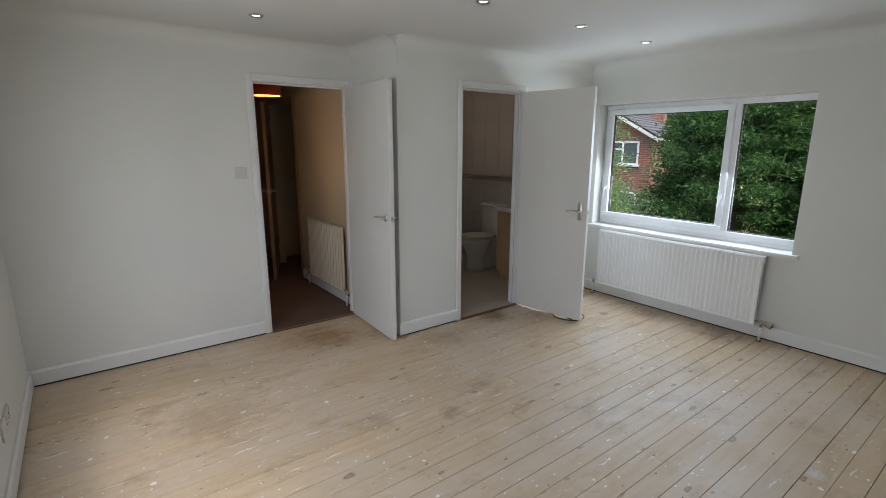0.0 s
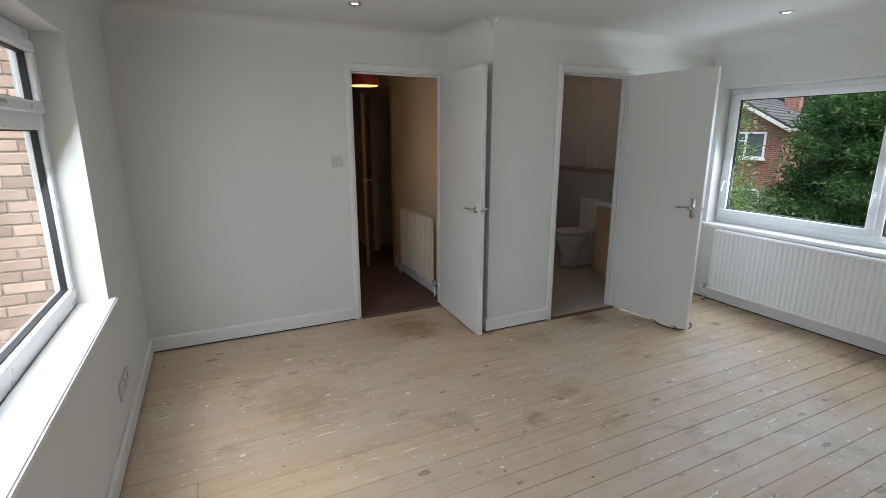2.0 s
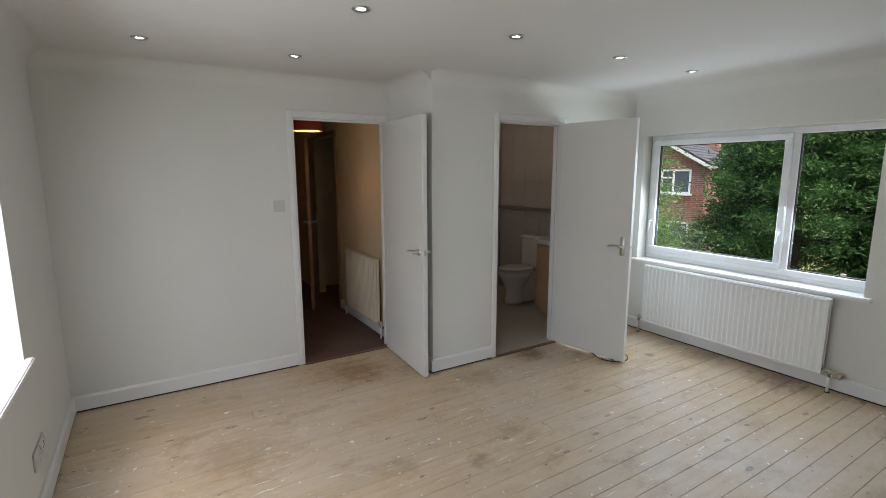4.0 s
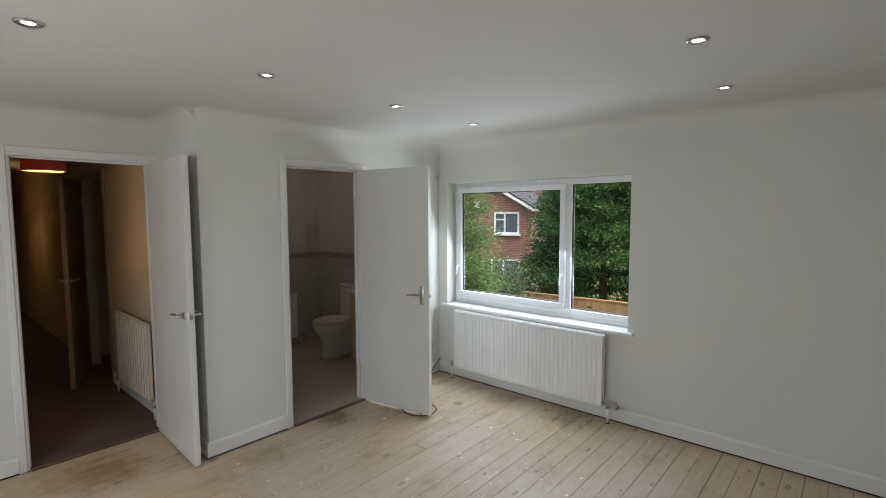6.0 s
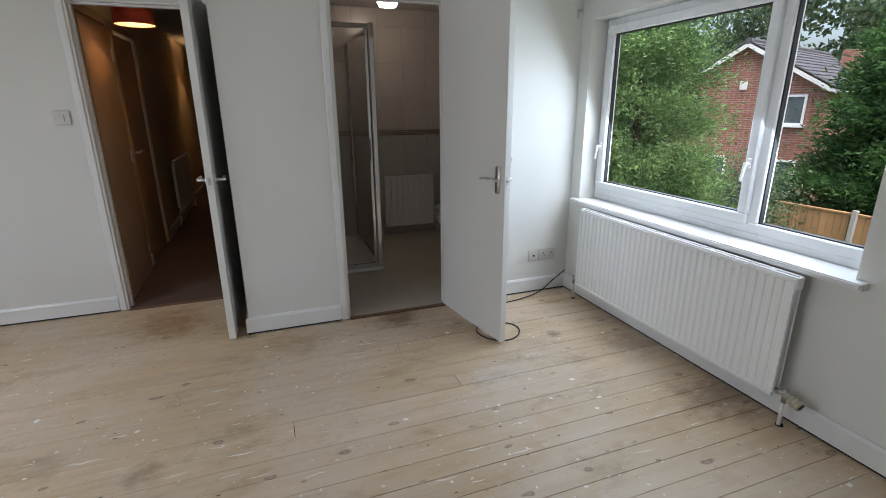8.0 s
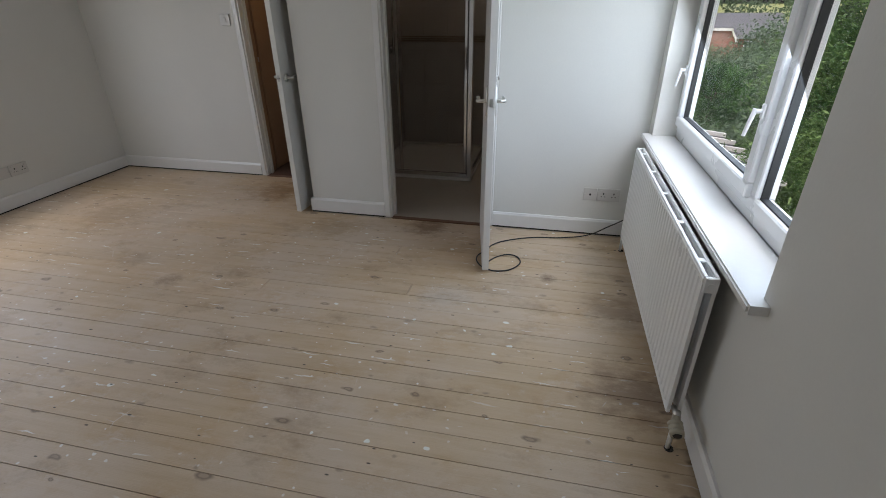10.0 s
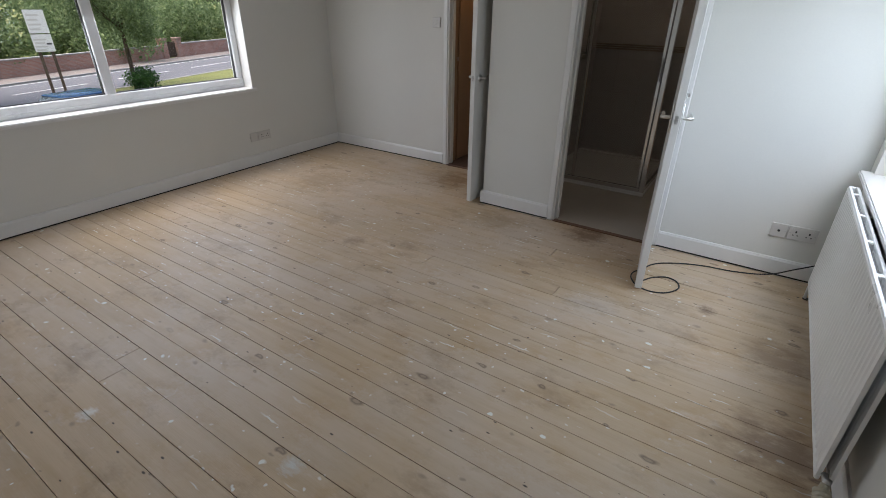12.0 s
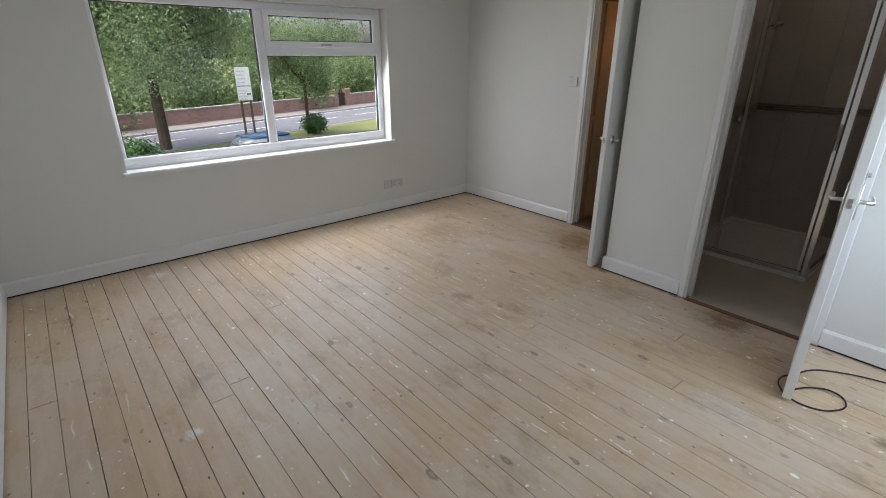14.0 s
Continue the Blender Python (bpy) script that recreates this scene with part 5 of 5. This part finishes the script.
rows = [(2 + k * 4.2, 56 + rng.uniform(-3, 3), rng.uniform(9, 13)) for k in range(9)] + [(9.0, 33.0, 7.0), (7.5, 38.0, 8.0), (21.5, 36.0, 7.5), (25.0, 40.0, 9.0)]
woods("distant_woods", "green trees round the far bungalow", rows, 24, 2.6, 0.24, 1800, M_SHRUB)


def bungalow():
    h = thing("house", "far red brick bungalow with a white-edged gabled bay", "house", pose(16.6, 42.0, GZ))
    part("wall", box(boxed(-5, 0.6, 0, 5, 7, 1.5), -1.15, -0.4, 0, 1.15, 0.6, 1.45), M_BRICK, h)
    bay = prism(bmesh.new(), [(-1.15, 1.45), (1.15, 1.45), (0.7, 2.15), (-0.7, 2.15)], (0, 1, 0), 2.6, (0, -0.4, 0), (1, 0, 0), (0, 0, 1))
    part("gable", bay, M_BRICK, h, "brick gable of the bay")
    part("roof", prism(bmesh.new(), [(0.2, 1.5), (7.4, 1.5), (3.8, 3.3)], (1, 0, 0), 11, (-5.5, 0, 0), (0, 1, 0), (0, 0, 1)), M_ROOF, h, "grey tiled roof")
    for s in (1, -1):
        b = prism(bmesh.new(), [(s * 1.35, 1.30), (s * 1.18, 1.30), (s * 0.72, 2.12), (s * 0.72, 2.30)], (0, 1, 0), 0.12, (0, -0.55, 0), (1, 0, 0), (0, 0, 1))
        part("bargeboard", b, M_GLOSS, h, "white bargeboard")
    part("bargeboard", boxed(-0.8, -0.55, 2.12, 0.8, -0.43, 2.30), M_GLOSS, h, "white bargeboard")
    for x in (-3.2, -2.0, 2.6):
        w = part("window", window_bars_y(x - 0.45, x + 0.45, 0.52, 0.6, 0.5, 1.35), M_UPVC, h, "white framed window")
        part("pane", boxed(x - 0.39, 0.55, 0.56, x + 0.39, 0.56, 1.29), M_FARPANE, w)


def window_bars_y(x0, x1, y0, y1, z0, z1, w=0.06):
    bm = boxed(x0, y0, z0, x0 + w, y1, z1)
    box(bm, x1 - w, y0, z0, x1, y1, z1)
    box(bm, x0 + w, y0, z0, x1 - w, y1, z0 + w)
    return box(bm, x0 + w, y0, z1 - w, x1 - w, y1, z1)


bungalow()


def lean_to():
    """A low white-framed lean-to roof against the storey below."""
    t = thing("lean_to", "white framed lean-to with a grey sheet roof", "lean-to", pose(XE + WT + 0.06, 2.6, GZ))
    part("roof_sheet", prism(bmesh.new(), [(0, 2.52), (1.75, 2.30), (1.75, 2.33), (0, 2.55)], (0, 1, 0), 2.3, (0, 0, 0), (1, 0, 0), (0, 0, 1)), M_ROOF, t, "grey corrugated roof sheet")
    for k in range(6):
        part("glazing_bar", prism(bmesh.new(), [(0, 2.554), (1.78, 2.334), (1.78, 2.39), (0, 2.61)], (0, 1, 0), 0.06, (0, k * 0.448, 0), (1, 0, 0), (0, 0, 1)), M_GLOSS, t, "white glazing bar")
    for y in (0.0, 1.12, 2.24):
        part("post", boxed(1.66, y, 0, 1.72, y + 0.06, 2.31), M_GLOSS, t)


lean_to()
structure("drive", boxed(-16.5, -6, GZ - 0.1, -WT, 9, GZ + 0.004), M_PAVE, "tarmac drive before the house", "drive")


def sign(m):
    s = thing("sign_board", "white property board on two dark posts", "sign", m)
    for x in (-0.20, 0.20):
        part("post", boxed(x - 0.05, -0.05, -0.25, x + 0.05, 0.05, 3.4, 0.01), M_BARK, s)
    for z0, z1 in ((2.25, 2.86), (2.90, 3.70)):
        p = part("panel", boxed(-0.31, -0.09, z0, 0.31, -0.055, z1, 0.005), M_SIGN, s)
        for k in range(4):
            z = z1 - 0.18 - k * (z1 - z0) * 0.2
            part("lettering_bar", boxed(-0.25, -0.094, z - 0.03, 0.12 - 0.06 * (k % 2), -0.091, z + 0.03), M_GREY, p)
    part("arrow", boxed(0.10, -0.095, 2.50, 0.26, -0.092, 2.56), M_BLACK, s)


sign(pose(-19.6, 4.75, GZ + 0.15, 0, 0, 70))


# ---- tiles of the shower room ----
def tile_run(parent, origin, along, normal, length, skip_z=1.075):
    tw, th = 0.25, 0.33
    o, a, n = Vector(origin), Vector(along), Vector(normal)
    z = 0.004
    meshes = {}
    rot = Matrix((a, -n, Vector((0, 0, 1)))).transposed().to_4x4()
    while z < H - 0.02:
        low = z < skip_z
        hh = min(th, (skip_z if low else H) - z)
        s = 0.0
        while s < length - 0.02:
            w = min(tw, length - s)
            key = (round(w, 3), round(hh, 3), low)
            if key not in meshes:
                meshes[key] = mesh_of(boxed(0.0015, -0.007, 0.0015, w - 0.0015, 0.0, hh - 0.0015, 0.0015), "tile", M_TILE_LOW if low else M_TILE)
            t = new("tile", meshes[key])
            t.parent = parent
            t.matrix_basis = Matrix.Translation(o + a * s + Vector((0, 0, z))) @ rot
            s += w
        z += hh
        if low and z >= skip_z - 1e-4:
            for dz in (0.004, 0.024, 0.044):
                b = new("border_strip", mesh_of(boxed(0.0, -0.011, 0, length, 0.0, 0.013, 0.004), "border_strip", M_BORDER))
                b.parent = parent
                b.matrix_basis = Matrix.Translation(o + Vector((0, 0, z + dz))) @ rot
            z += 0.062


tile_run(wall_bn, (bx0 + 0.02, BATH_Y - 0.0005, 0), (1, 0, 0), (0, -1, 0), XE - bx0 - 0.02)
tile_run(wall_bw, (BX + 0.1205, hy, 0), (0, 1, 0), (1, 0, 0), BATH_Y - hy)
east_tiles = structure("wall_bath_east", boxed(XE - 0.012, 0.1, 0, XE - 0.0005, BATH_Y, H), M_GROUT, "tiled wall behind the toilet", "wall")
tile_run(east_tiles, (XE - 0.0125, BATH_Y, 0), (0, -1, 0), (-1, 0, 0), BATH_Y - 0.1)

# ---- bricks of the wing ----
bw, bh = 0.215, 0.065
full = mesh_of(boxed(0.0, 0.0, 0.0, bw, 0.02, bh, 0.004), "brick", M_BRICK_SINGLE)
half = mesh_of(boxed(0.0, 0.0, 0.0, bw / 2 - 0.005, 0.02, bh, 0.004), "brick", M_BRICK_SINGLE)
rnd = random.Random(5)
for r in range(-4, 32):
    z = r * 0.075
    x = -WT - 0.002
    first = r % 2
    while x - 0.11 > WING_X:
        w = bw / 2 - 0.005 if first or x - bw < WING_X else bw
        first = 0
        b = new("brick", half if w < bw else full)
        b.parent = wing
        b.matrix_basis = pose(x - w, WING_Y - 0.008 - rnd.uniform(0, 0.004), z)
        x -= w + 0.01

# ---- floorboards ----
floor = structure("floor", boxed(0, YS, -0.09, XE, YN + 0.01, -0.03), M_VOID, "bare sanded pine floorboards flecked with white paint", "floor")
pitch = 0.1118
rnd = random.Random(9)
edges = [YS + 0.008] + [-3.477 + k * pitch for k in range(38) if -3.477 + k * pitch < YN - 0.03] + [YN - 0.004]
for k, (y, y_next) in enumerate(zip(edges, edges[1:])):
    yc = (y + y_next) / 2
    cuts = []
    if abs(yc + 2.64) < pitch / 2:
        cuts = [1.945]
    elif abs(yc + 3.42) < pitch / 2:
        cuts = [1.532]
    elif abs(yc + 0.98) < pitch / 2:
        cuts = [0.32, 3.4]
    elif k % 5 == 2:
        cuts = [rnd.uniform(0.6, 4.0)]
    x = 0.006
    limit = BX - 0.006 if yc > 0 else XE - 0.006
    gap = rnd.choice((0.0014, 0.0018, 0.002, 0.0024, 0.003))
    for c in [c for c in cuts if c < limit] + [limit]:
        w = y_next - y - gap
        bo = part("floorboard", boxed(0, 0, -0.022, c - x - 0.0015, w, 0.0, 0.0012), M_BOARD, floor)
        bo.matrix_basis = pose(x, y, -rnd.uniform(0, 0.0012))
        x = c + 0.0015
